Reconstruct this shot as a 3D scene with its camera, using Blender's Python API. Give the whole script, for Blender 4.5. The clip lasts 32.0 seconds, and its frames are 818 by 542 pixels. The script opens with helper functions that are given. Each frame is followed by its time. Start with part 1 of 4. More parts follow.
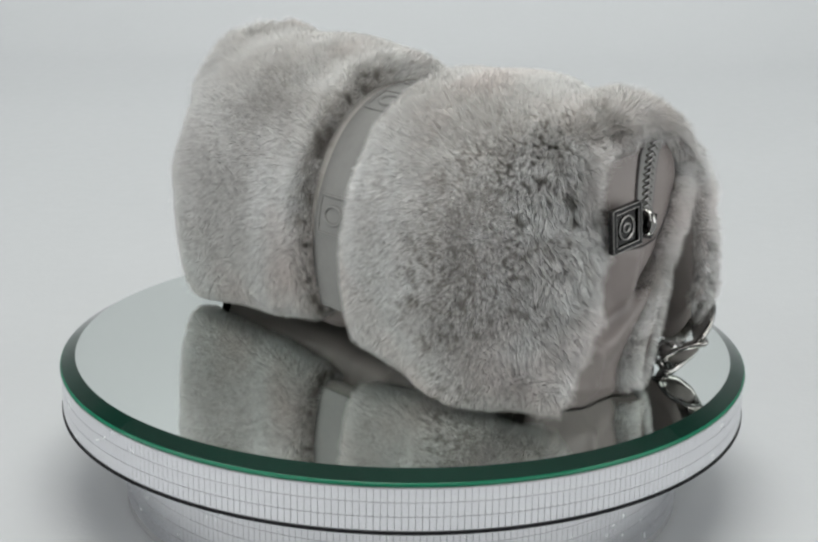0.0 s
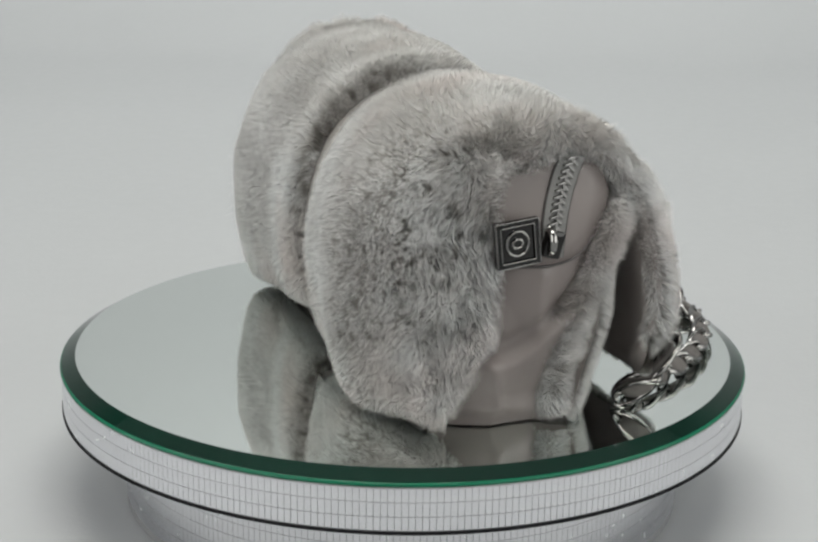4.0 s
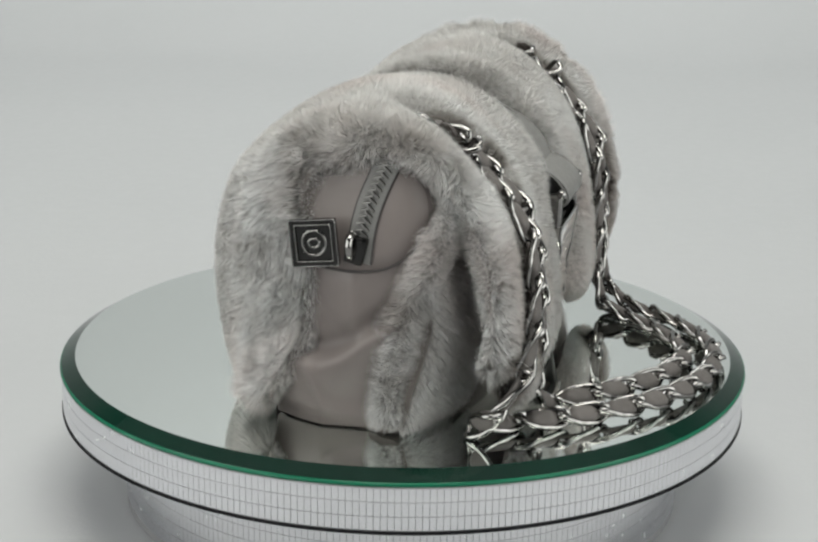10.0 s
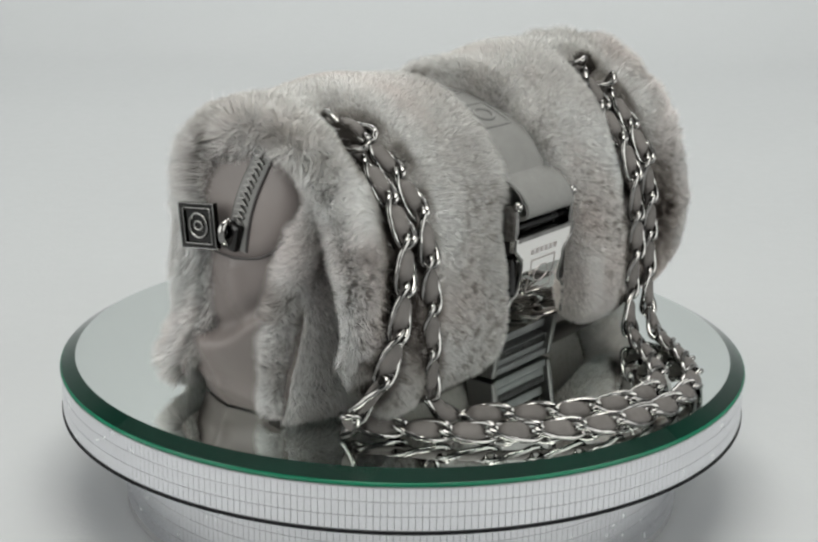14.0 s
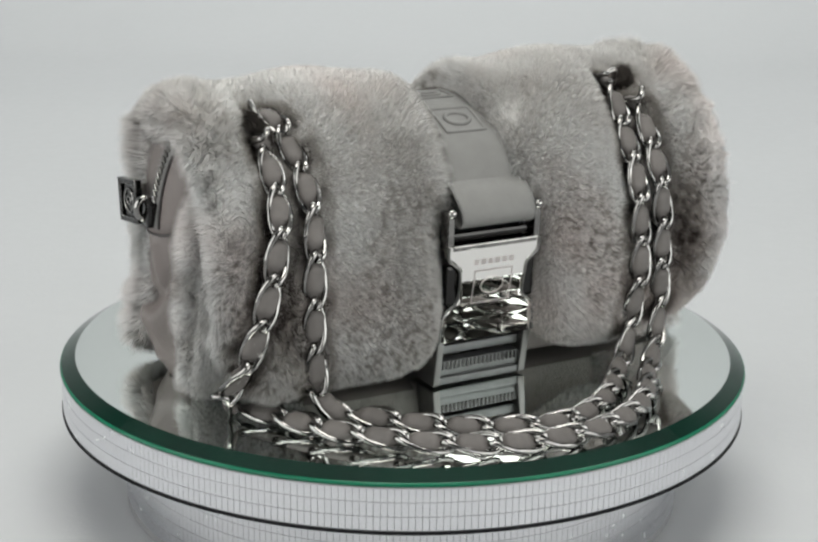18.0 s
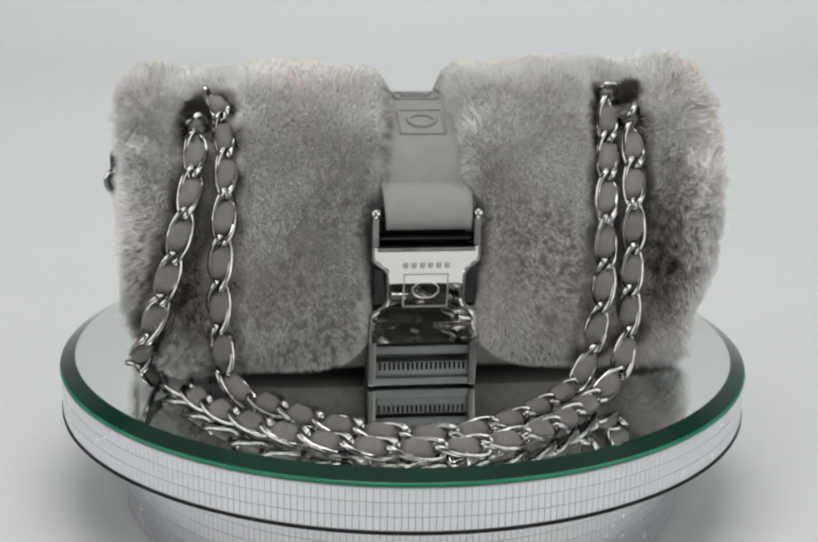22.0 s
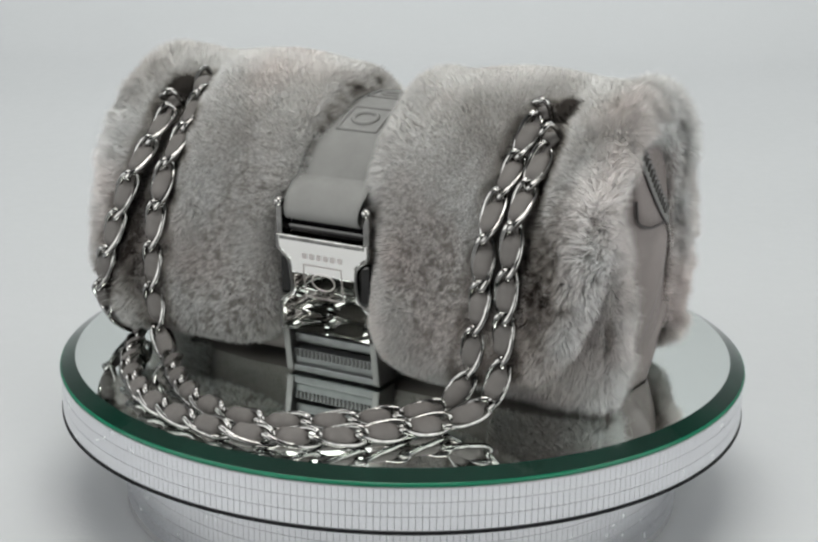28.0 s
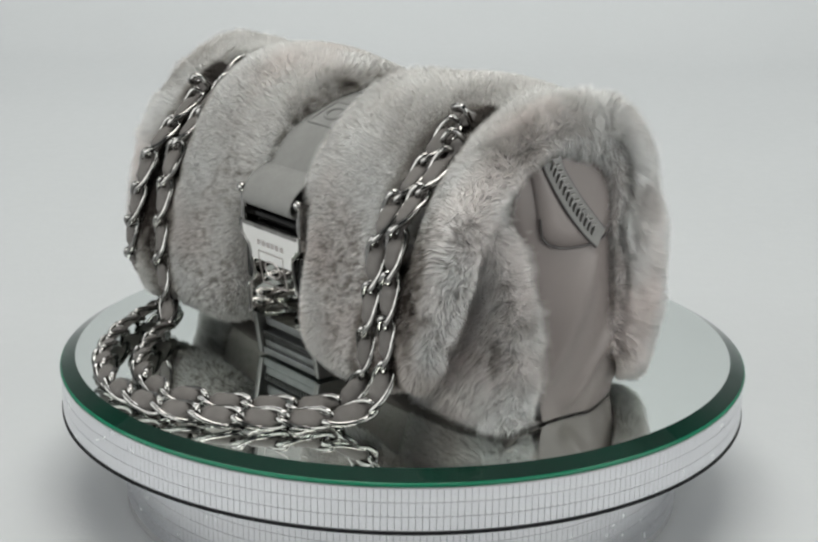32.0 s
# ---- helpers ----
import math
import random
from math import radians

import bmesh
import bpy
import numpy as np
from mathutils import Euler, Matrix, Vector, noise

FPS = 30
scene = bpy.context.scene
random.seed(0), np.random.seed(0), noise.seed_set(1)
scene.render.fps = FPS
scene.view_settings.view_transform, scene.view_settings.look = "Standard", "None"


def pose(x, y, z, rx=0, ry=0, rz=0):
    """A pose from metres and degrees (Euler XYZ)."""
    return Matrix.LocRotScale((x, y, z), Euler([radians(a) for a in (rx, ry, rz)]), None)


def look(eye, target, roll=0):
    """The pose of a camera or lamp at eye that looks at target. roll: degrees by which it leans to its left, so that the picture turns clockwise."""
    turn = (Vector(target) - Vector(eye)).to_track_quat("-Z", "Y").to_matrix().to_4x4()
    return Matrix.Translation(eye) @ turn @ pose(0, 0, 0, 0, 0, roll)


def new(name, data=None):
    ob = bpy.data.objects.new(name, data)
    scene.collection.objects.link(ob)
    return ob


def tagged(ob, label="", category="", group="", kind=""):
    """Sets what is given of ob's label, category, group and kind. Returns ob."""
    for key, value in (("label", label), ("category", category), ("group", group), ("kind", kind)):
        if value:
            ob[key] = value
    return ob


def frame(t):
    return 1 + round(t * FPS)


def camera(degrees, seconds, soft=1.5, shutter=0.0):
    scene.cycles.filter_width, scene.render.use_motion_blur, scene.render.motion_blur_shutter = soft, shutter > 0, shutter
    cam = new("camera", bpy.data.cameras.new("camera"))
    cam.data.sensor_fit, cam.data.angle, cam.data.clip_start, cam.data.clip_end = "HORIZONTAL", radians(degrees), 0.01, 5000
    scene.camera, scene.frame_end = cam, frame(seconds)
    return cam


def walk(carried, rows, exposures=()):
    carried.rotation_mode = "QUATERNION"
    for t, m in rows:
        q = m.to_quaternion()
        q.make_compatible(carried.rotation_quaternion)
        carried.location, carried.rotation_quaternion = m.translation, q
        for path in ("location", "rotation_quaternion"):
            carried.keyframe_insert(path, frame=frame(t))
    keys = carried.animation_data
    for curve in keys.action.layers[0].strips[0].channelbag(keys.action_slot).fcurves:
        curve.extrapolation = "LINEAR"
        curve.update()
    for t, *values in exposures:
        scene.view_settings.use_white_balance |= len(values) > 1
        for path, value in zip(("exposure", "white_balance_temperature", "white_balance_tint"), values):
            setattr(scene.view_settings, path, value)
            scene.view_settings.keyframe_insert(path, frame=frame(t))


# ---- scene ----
cam = camera(29.7, 32.0, soft=2.5)
EYE = (0.0208, -0.6516, 0.2237)
AIM = (EYE[0] - 0.02741, EYE[1] + 0.95859, EYE[2] - 0.28348)
VIEW = look(EYE, AIM, 0.85)
walk(cam, [(0.0, VIEW), (32.0, VIEW)], exposures=[(0.0, -0.02, 6550, 6), (1.0, -0.04, 6600, 6), (2.0, -0.13, 6640, 6), (7.0, -0.20, 6740, 5), (9.0, -0.17, 6740, 5), (11.0, -0.06, 6720, 5), (13.0, -0.03, 6700, 5), (19.0, -0.01, 6650, 6), (25.0, 0.03, 6620, 6), (30.0, -0.02, 6580, 6), (32.0, -0.02, 6640, 5)])

# ---- world and lights: a white light tent, lit from above and from the sides, open behind the camera ----
world = bpy.data.worlds.new("studio")
scene.world = world
world.use_nodes = True
world.node_tree.nodes["Background"].inputs[0].default_value = (0.9, 0.95, 1.0, 1)
world.node_tree.nodes["Background"].inputs[1].default_value = 0.07


def softbox(name, eye, aim, sx, sy, watts, colour=(1, 1, 1)):
    lamp = bpy.data.lights.new(name, "AREA")
    lamp.shape, lamp.size, lamp.size_y, lamp.energy, lamp.color = "RECTANGLE", sx, sy, watts, colour
    ob = new(name, lamp)
    ob.matrix_basis = look(eye, aim)
    return ob


softbox("softbox_top", (0.0, -0.33, 0.88), (0, 0.0, 0.02), 0.5, 0.34, 6.4, (1.0, 0.99, 0.975))
softbox("softbox_left", (-1.15, -0.7, 0.44), (0, 0, 0.06), 1.9, 0.95, 19.8, (0.97, 0.985, 1.0))
softbox("softbox_right", (1.15, -0.7, 0.44), (0, 0, 0.06), 1.9, 0.95, 19.8, (0.97, 0.985, 1.0))
# added fill lamp, out of view, that brightens the backdrop and far floor
softbox("fill_backdrop", (0.0, 1.0, 1.6), (0, 1.45, 0.0), 2.0, 0.6, 30.5, (0.97, 0.985, 1.0))


# ---- materials ----
def material(name):
    m = bpy.data.materials.new(name)
    m.use_nodes = True
    nt = m.node_tree
    return m, nt, nt.nodes["Principled BSDF"]


def noise_tex(nt, scale, detail=3.0, rough=0.55, coord="Object"):
    tc = nt.nodes.new("ShaderNodeTexCoord")
    n = nt.nodes.new("ShaderNodeTexNoise")
    n.inputs["Scale"].default_value, n.inputs["Detail"].default_value, n.inputs["Roughness"].default_value = scale, detail, rough
    nt.links.new(tc.outputs[coord], n.inputs["Vector"])
    return n.outputs["Fac"]


def ramp(nt, fac, stops):
    r = nt.nodes.new("ShaderNodeValToRGB")
    while len(r.color_ramp.elements) < len(stops):
        r.color_ramp.elements.new(0.5)
    for e, (at, c) in zip(r.color_ramp.elements, stops):
        e.position, e.color = at, (*c, 1)
    nt.links.new(fac, r.inputs[0])
    return r.outputs[0]


def mix(nt, fac, a, b, kind="MIX"):
    m = nt.nodes.new("ShaderNodeMix")
    m.data_type, m.blend_type = "RGBA", kind
    for at, v in ((0, fac), (6, a), (7, b)):
        if isinstance(v, (int, float)):
            m.inputs[at].default_value = v
        elif isinstance(v, tuple):
            m.inputs[at].default_value = (*v, 1)
        else:
            nt.links.new(v, m.inputs[at])
    return m.outputs[2]


def bump(nt, bsdf, height, strength, distance):
    b = nt.nodes.new("ShaderNodeBump")
    b.inputs["Strength"].default_value, b.inputs["Distance"].default_value = strength, distance
    nt.links.new(height, b.inputs["Height"])
    nt.links.new(b.outputs[0], bsdf.inputs["Normal"])


def simple(name, colour, rough, metal=0.0, dark=None, scale=60.0, fine=900.0, relief=0.0003, spec=0.5):
    m, nt, b = material(name)
    dark = dark or tuple(c * 0.8 for c in colour)
    c = mix(nt, noise_tex(nt, scale), dark, colour)
    nt.links.new(c, b.inputs["Base Color"])
    r = ramp(nt, noise_tex(nt, fine * 0.3), [(0.3, (rough * 0.85,) * 3), (0.7, (min(1, rough * 1.15),) * 3)])
    nt.links.new(r, b.inputs["Roughness"])
    b.inputs["Metallic"].default_value, b.inputs["Specular IOR Level"].default_value = metal, spec
    if relief:
        bump(nt, b, noise_tex(nt, fine, 2.0), 0.4, relief)
    return m


def fur_material(strands):
    m, nt, b = material("shorn_grey_fur" if strands else "felted_fur_base")
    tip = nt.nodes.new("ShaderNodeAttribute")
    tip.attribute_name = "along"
    rnd = nt.nodes.new("ShaderNodeAttribute")
    rnd.attribute_name = "strand"
    cloud = ramp(nt, noise_tex(nt, 24, 4, 0.6), [(0.30, (0.82, 0.805, 0.79)), (0.45, (0.90, 0.885, 0.87)), (0.58, (0.99, 0.985, 0.975))])
    tc = nt.nodes.new("ShaderNodeTexCoord")
    sep = nt.nodes.new("ShaderNodeSeparateXYZ")
    nt.links.new(tc.outputs["Object"], sep.inputs[0])
    far = nt.nodes.new("ShaderNodeMath")
    far.operation = "ABSOLUTE"
    nt.links.new(sep.outputs[0], far.inputs[0])
    band = nt.nodes.new("ShaderNodeMapRange")
    band.inputs[1].default_value, band.inputs[2].default_value, band.inputs[4].default_value = 0.088, 0.118, 0.75
    nt.links.new(far.outputs[0], band.inputs[0])
    cloud = mix(nt, band.outputs[0], cloud, ramp(nt, noise_tex(nt, 46, 3), [(0.32, (0.86, 0.845, 0.83)), (0.44, (0.96, 0.94, 0.93)), (0.55, (0.995, 0.99, 0.985))]))
    blush = ramp(nt, noise_tex(nt, 15, 2), [(0.5, (1, 1, 1)), (0.72, (1.0, 0.935, 0.92))])
    c = mix(nt, 1.0, cloud, blush, "MULTIPLY")
    speck = ramp(nt, noise_tex(nt, 260, 3), [(0.34, (0.55, 0.54, 0.53)), (0.50, (1, 1, 1))])
    c = mix(nt, 0.25, c, speck, "MULTIPLY")
    if strands:
        single = ramp(nt, rnd.outputs["Fac"], [(0.0, (0.95, 0.95, 0.95)), (1.0, (1.02, 1.02, 1.02))])
        # tone darkens single strands: flecks, and the shade that shell() paints in
        tone = nt.nodes.new("ShaderNodeAttribute")
        tone.attribute_name = "tone"
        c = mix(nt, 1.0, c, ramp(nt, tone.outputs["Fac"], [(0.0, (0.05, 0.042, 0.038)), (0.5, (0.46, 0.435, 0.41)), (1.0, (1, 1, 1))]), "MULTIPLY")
        c = mix(nt, 1.0, c, single, "MULTIPLY")
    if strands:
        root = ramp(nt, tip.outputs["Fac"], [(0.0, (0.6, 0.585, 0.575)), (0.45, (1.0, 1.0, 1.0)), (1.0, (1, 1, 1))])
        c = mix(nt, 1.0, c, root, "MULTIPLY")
    else:
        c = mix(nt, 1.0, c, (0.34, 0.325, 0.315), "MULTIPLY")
        nt.links.new(c, b.inputs["Base Color"])
        b.inputs["Roughness"].default_value, b.inputs["Specular IOR Level"].default_value = 1.0, 0.0
        bump(nt, b, noise_tex(nt, 900, 3), 1.0, 0.0008)
        return m
    nt.nodes.remove(b)
    dif, tra = nt.nodes.new("ShaderNodeBsdfDiffuse"), nt.nodes.new("ShaderNodeBsdfTranslucent")
    both = nt.nodes.new("ShaderNodeMixShader")
    both.inputs[0].default_value = 0.45
    for k, sh in ((1, dif), (2, tra)):
        nt.links.new(c, sh.inputs["Color"])
        nt.links.new(sh.outputs[0], both.inputs[k])
    nt.links.new(both.outputs[0], nt.nodes["Material Output"].inputs["Surface"])
    return m


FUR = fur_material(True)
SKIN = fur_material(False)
LEATHER = simple("taupe_lambskin", (0.158, 0.136, 0.130), 0.44, dark=(0.112, 0.096, 0.091), scale=35, fine=1600, relief=0.0002, spec=0.35)
LINING = simple("suede_lining", (0.33, 0.295, 0.283), 0.9, dark=(0.26, 0.231, 0.222), scale=50, fine=2200, spec=0.1)
STRAP = simple("grey_strap_suede", (0.160, 0.157, 0.152), 0.62, dark=(0.118, 0.116, 0.112), scale=110, fine=1800, relief=0.0002, spec=0.25)
LACE = simple("grey_lace_leather", (0.125, 0.113, 0.108), 0.62, dark=(0.06, 0.055, 0.052), scale=90, fine=1500, spec=0.25)
THREAD = simple("dark_seam", (0.035, 0.03, 0.03), 0.7)
PLATE = simple("polished_nickel_plate", (0.86, 0.84, 0.815), 0.03, 1.0, dark=(0.82, 0.80, 0.775), relief=0)
CHROME = simple("polished_ruthenium", (0.40, 0.388, 0.376), 0.06, 1.0, dark=(0.075, 0.072, 0.07), scale=190, relief=0)
RAIL = simple("polished_frame_steel", (0.19, 0.186, 0.182), 0.42, 1.0, dark=(0.15, 0.147, 0.144), relief=0)
STEEL = simple("dark_steel", (0.25, 0.242, 0.238), 0.16, 1.0, dark=(0.16, 0.155, 0.15), relief=0)
ENGRAVE = simple("engraved_line", (0.50, 0.46, 0.45), 0.4, 1.0)
TEETH = simple("nickel_teeth", (0.22, 0.213, 0.207), 0.3, 1.0)
MIRROR = simple("silvered_mirror", (0.80, 0.84, 0.815), 0.025, 1.0, dark=(0.79, 0.83, 0.805), relief=0)
GLASS_EDGE = simple("dark_green_bevel", (0.0022, 0.024, 0.0145), 0.03, dark=(0.0006, 0.005, 0.0034), scale=22, relief=0, spec=0.42)
GLASS_LIP = simple("green_glass_lip", (0.005, 0.125, 0.066), 0.12, dark=(0.003, 0.06, 0.032), scale=30, relief=0, spec=0.2)
RIM = simple("silver_mosaic", (0.80, 0.80, 0.82), 0.24, 1.0, dark=(0.70, 0.70, 0.73), scale=40, relief=0)
# flat black, also painted in for the dark rim gap and buckle slot
BLACK = simple("matt_black", (0.010, 0.010, 0.011), 0.9, spec=0.05)
PAPER = simple("grey_white_backdrop_paper", (0.40, 0.404, 0.412), 0.9, dark=(0.375, 0.38, 0.388), scale=3, fine=300, spec=0.1)
GROUT = simple("grey_joint", (0.34, 0.34, 0.35), 0.7)
SATIN = simple("satin_nickel", (0.19, 0.194, 0.195), 0.55, 1.0, dark=(0.15, 0.153, 0.153), relief=0)
PULL = simple("black_ruthenium", (0.055, 0.053, 0.052), 0.14, 1.0, dark=(0.02, 0.02, 0.02), relief=0)
FABRIC = simple("white_tent_fabric", (0.80, 0.80, 0.80), 0.95, scale=4, spec=0.1)


# ---- mesh helpers ----
def mesh_of(name, verts, faces, mat, smooth=True):
    me = bpy.data.meshes.new(name)
    me.from_pydata([tuple(v) for v in verts], [], [tuple(int(i) for i in f) for f in faces])
    me.polygons.foreach_set("use_smooth", [smooth] * len(me.polygons))
    me.materials.append(mat)
    me.update()
    return me


def part(name, me, parent=None, label="", kind=""):
    ob = new(name, me)
    ob.parent = parent
    return tagged(ob, label, "", "", kind)


def grid_faces(n, m, close_n=False, close_m=False, at=0):
    i, j = np.meshgrid(np.arange(n if close_n else n - 1), np.arange(m if close_m else m - 1), indexing="ij")
    i2, j2 = (i + 1) % n, (j + 1) % m
    return at + np.stack([i * m + j, i2 * m + j, i2 * m + j2, i * m + j2], -1).reshape(-1, 4)


def chaikin(pts, times=3, closed=False):
    p = np.array(pts, float)
    for _ in range(times):
        q = np.roll(p, -1, 0) if closed else p[1:]
        a = p if closed else p[:-1]
        mid = np.stack([0.75 * a + 0.25 * q, 0.25 * a + 0.75 * q], 1).reshape(-1, p.shape[1])
        p = mid if closed else np.concatenate([p[:1], mid, p[-1:]])
    return p


def resample(p, n, closed=False):
    if closed:
        p = np.concatenate([p, p[:1]])
    d = np.concatenate([[0], np.cumsum(np.linalg.norm(np.diff(p, axis=0), axis=1))])
    s = np.linspace(0, d[-1], n + 1)[:-1] if closed else np.linspace(0, d[-1], n)
    return np.stack([np.interp(s, d, p[:, k]) for k in range(p.shape[1])], 1)


def tube(path, radius, sides=8, closed=False, flat=1.0):
    """Vertices and faces of a round cord along a path."""
    p = np.array(path, float)
    n = len(p)
    t = (np.roll(p, -1, 0) - np.roll(p, 1, 0)) if closed else np.gradient(p, axis=0)
    t /= np.linalg.norm(t, axis=1)[:, None]
    ref = np.array([0.3, 0.2, 0.93]) if abs(t[0, 2]) < 0.8 else np.array([0.9, 0.3, 0.1])
    side = np.zeros_like(p)
    for k in range(n):
        ref = ref - t[k] * (ref @ t[k])
        ref /= np.linalg.norm(ref)
        side[k] = ref
    up = np.cross(t, side)
    a = np.linspace(0, 2 * np.pi, sides, endpoint=False)
    r = np.broadcast_to(np.asarray(radius, float), (n,))[:, None, None]
    v = p[:, None] + r * (np.cos(a)[None, :, None] * side[:, None] + flat * np.sin(a)[None, :, None] * up[:, None])
    f = [tuple(q) for q in grid_faces(n, sides, closed, True)]
    if not closed:
        f += [tuple(range(sides))[::-1], tuple((n - 1) * sides + k for k in range(sides))]
    return v.reshape(-1, 3), f


def box_bm(lo, hi, bevel=0.0005, mat=None, name="box"):
    bm = bmesh.new()
    bmesh.ops.create_cube(bm, size=1)
    for v in bm.verts:
        v.co = Vector([lo[k] + (v.co[k] + 0.5) * (hi[k] - lo[k]) for k in range(3)])
    if bevel:
        bmesh.ops.bevel(bm, geom=bm.edges[:], offset=bevel, segments=2, affect="EDGES", profile=0.7)
    me = bpy.data.meshes.new(name)
    bm.to_mesh(me)
    bm.free()
    me.materials.append(mat)
    return me


def lathe(profile, steps=160):
    """A closed ring from a closed profile of (radius, height)."""
    pr = np.array(profile, float)
    a = np.linspace(0, 2 * np.pi, steps, endpoint=False)
    v = np.stack([np.cos(a)[:, None] * pr[:, 0], np.sin(a)[:, None] * pr[:, 0], np.broadcast_to(pr[:, 1], (steps, len(pr)))], -1)
    return v.reshape(-1, 3), grid_faces(steps, len(pr), True, True)


LATTICE = np.random.RandomState(7).rand(32, 32, 32, 3) * 2 - 1


def field(p, scale):
    """A smooth random vector at each point."""
    q = np.asarray(p) * scale + 100.0
    i = np.floor(q).astype(int)
    f = q - i
    f = f * f * (3 - 2 * f)
    out = 0
    for dx in (0, 1):
        for dy in (0, 1):
            for dz in (0, 1):
                w = (f[:, 0] if dx else 1 - f[:, 0]) * (f[:, 1] if dy else 1 - f[:, 1]) * (f[:, 2] if dz else 1 - f[:, 2])
                out = out + w[:, None] * LATTICE[(i[:, 0] + dx) % 32, (i[:, 1] + dy) % 32, (i[:, 2] + dz) % 32]
    return out


def grid_normals(v, closed_n=False, closed_m=False):
    du = (np.roll(v, -1, 0) - np.roll(v, 1, 0)) if closed_n else np.gradient(v, axis=0)
    dv = (np.roll(v, -1, 1) - np.roll(v, 1, 1)) if closed_m else np.gradient(v, axis=1)
    n = np.cross(du, dv)
    return n / (np.linalg.norm(n, axis=2)[..., None] + 1e-12)


def fur_on(name, v, nrm, count, length, parent, weight=None, seed=1, width=0.0001, comb=(0, 0, -0.5), rise=0.8, messy=0.45, label="", tone=None):
    """Fur strands over a grid of points with outward normals. length and weight: functions of points and normals."""
    rng = np.random.RandomState(seed)
    n, m = v.shape[:2]
    a, b, c, d = v[:-1, :-1], v[1:, :-1], v[1:, 1:], v[:-1, 1:]
    area = np.linalg.norm(np.cross(b - a, d - a), axis=2)
    if weight is not None:
        cen = ((a + b + c + d) / 4).reshape(-1, 3)
        area = area * weight(cen, nrm[:-1, :-1].reshape(-1, 3)).reshape(area.shape)
    cum = np.cumsum(area.ravel())
    pick = np.searchsorted(cum, rng.rand(count) * cum[-1])
    i, j = np.unravel_index(np.minimum(pick, area.size - 1), area.shape)
    fu, fv = rng.rand(count, 1), rng.rand(count, 1)

    def at(g):
        return (1 - fu) * ((1 - fv) * g[i, j] + fv * g[i, j + 1]) + fu * ((1 - fv) * g[i + 1, j] + fv * g[i + 1, j + 1])

    p, nn = at(v), at(nrm)
    nn /= np.linalg.norm(nn, axis=1)[:, None] + 1e-9
    ln = length(p, nn) * (0.65 + 0.6 * rng.rand(count))
    messy = (messy(p, nn) if callable(messy) else np.full(count, messy))[:, None]
    sway = field(p, 45) * 0.6 + field(p, 110) * 0.65 + field(p, 300) * 0.4
    low = nn * rise + messy * 0.6 * sway + 0.07 * rng.randn(count, 3)
    lay = np.array(comb) - nn * (nn @ np.array(comb))[:, None]
    top = nn * rise * 0.55 + lay + messy * 1.6 * sway + (0.06 + 0.26 * messy) * rng.randn(count, 3)
    for q in (low, top):
        q /= np.linalg.norm(q, axis=1)[:, None]
    side = np.cross(low, rng.randn(count, 3))
    side /= np.linalg.norm(side, axis=1)[:, None] + 1e-9
    w = width * (0.7 + 0.6 * rng.rand(count, 1))
    ln = ln[:, None]
    mid, tip = p + low * ln * 0.5, p + low * ln * 0.45 + top * ln * 0.55
    verts = np.stack([p - side * w, p + side * w, mid + side * w * 0.8, mid - side * w * 0.8, tip], 1).reshape(-1, 3)
    base = np.arange(count)[:, None] * 5
    loops = (base + np.array([0, 1, 2, 3, 3, 2, 4])).ravel()
    me = bpy.data.meshes.new(name)
    me.vertices.add(count * 5)
    me.vertices.foreach_set("co", verts.ravel())
    me.loops.add(count * 7)
    me.loops.foreach_set("vertex_index", loops)
    me.polygons.add(count * 2)
    me.polygons.foreach_set("loop_start", (np.arange(count)[:, None] * 7 + np.array([0, 4])).ravel())
    me.polygons.foreach_set("use_smooth", np.ones(count * 2, bool))
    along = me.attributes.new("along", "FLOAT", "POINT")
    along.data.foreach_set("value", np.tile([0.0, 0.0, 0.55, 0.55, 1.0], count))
    strand = me.attributes.new("strand", "FLOAT", "POINT")
    strand.data.foreach_set("value", np.repeat(rng.rand(count), 5))
    shade = me.attributes.new("tone", "FLOAT", "POINT")
    shade.data.foreach_set("value", np.repeat(np.ones(count) * 0.97 if tone is None else tone(p), 5))
    me.update(calc_edges=True)
    soft = nn + 0.06 * rng.randn(count, 3) + 0.15 * top
    soft /= np.linalg.norm(soft, axis=1)[:, None]
    me.normals_split_custom_set_from_vertices(np.repeat(soft, 5, 0))
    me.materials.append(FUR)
    return part(name, me, parent, label, "stuff")


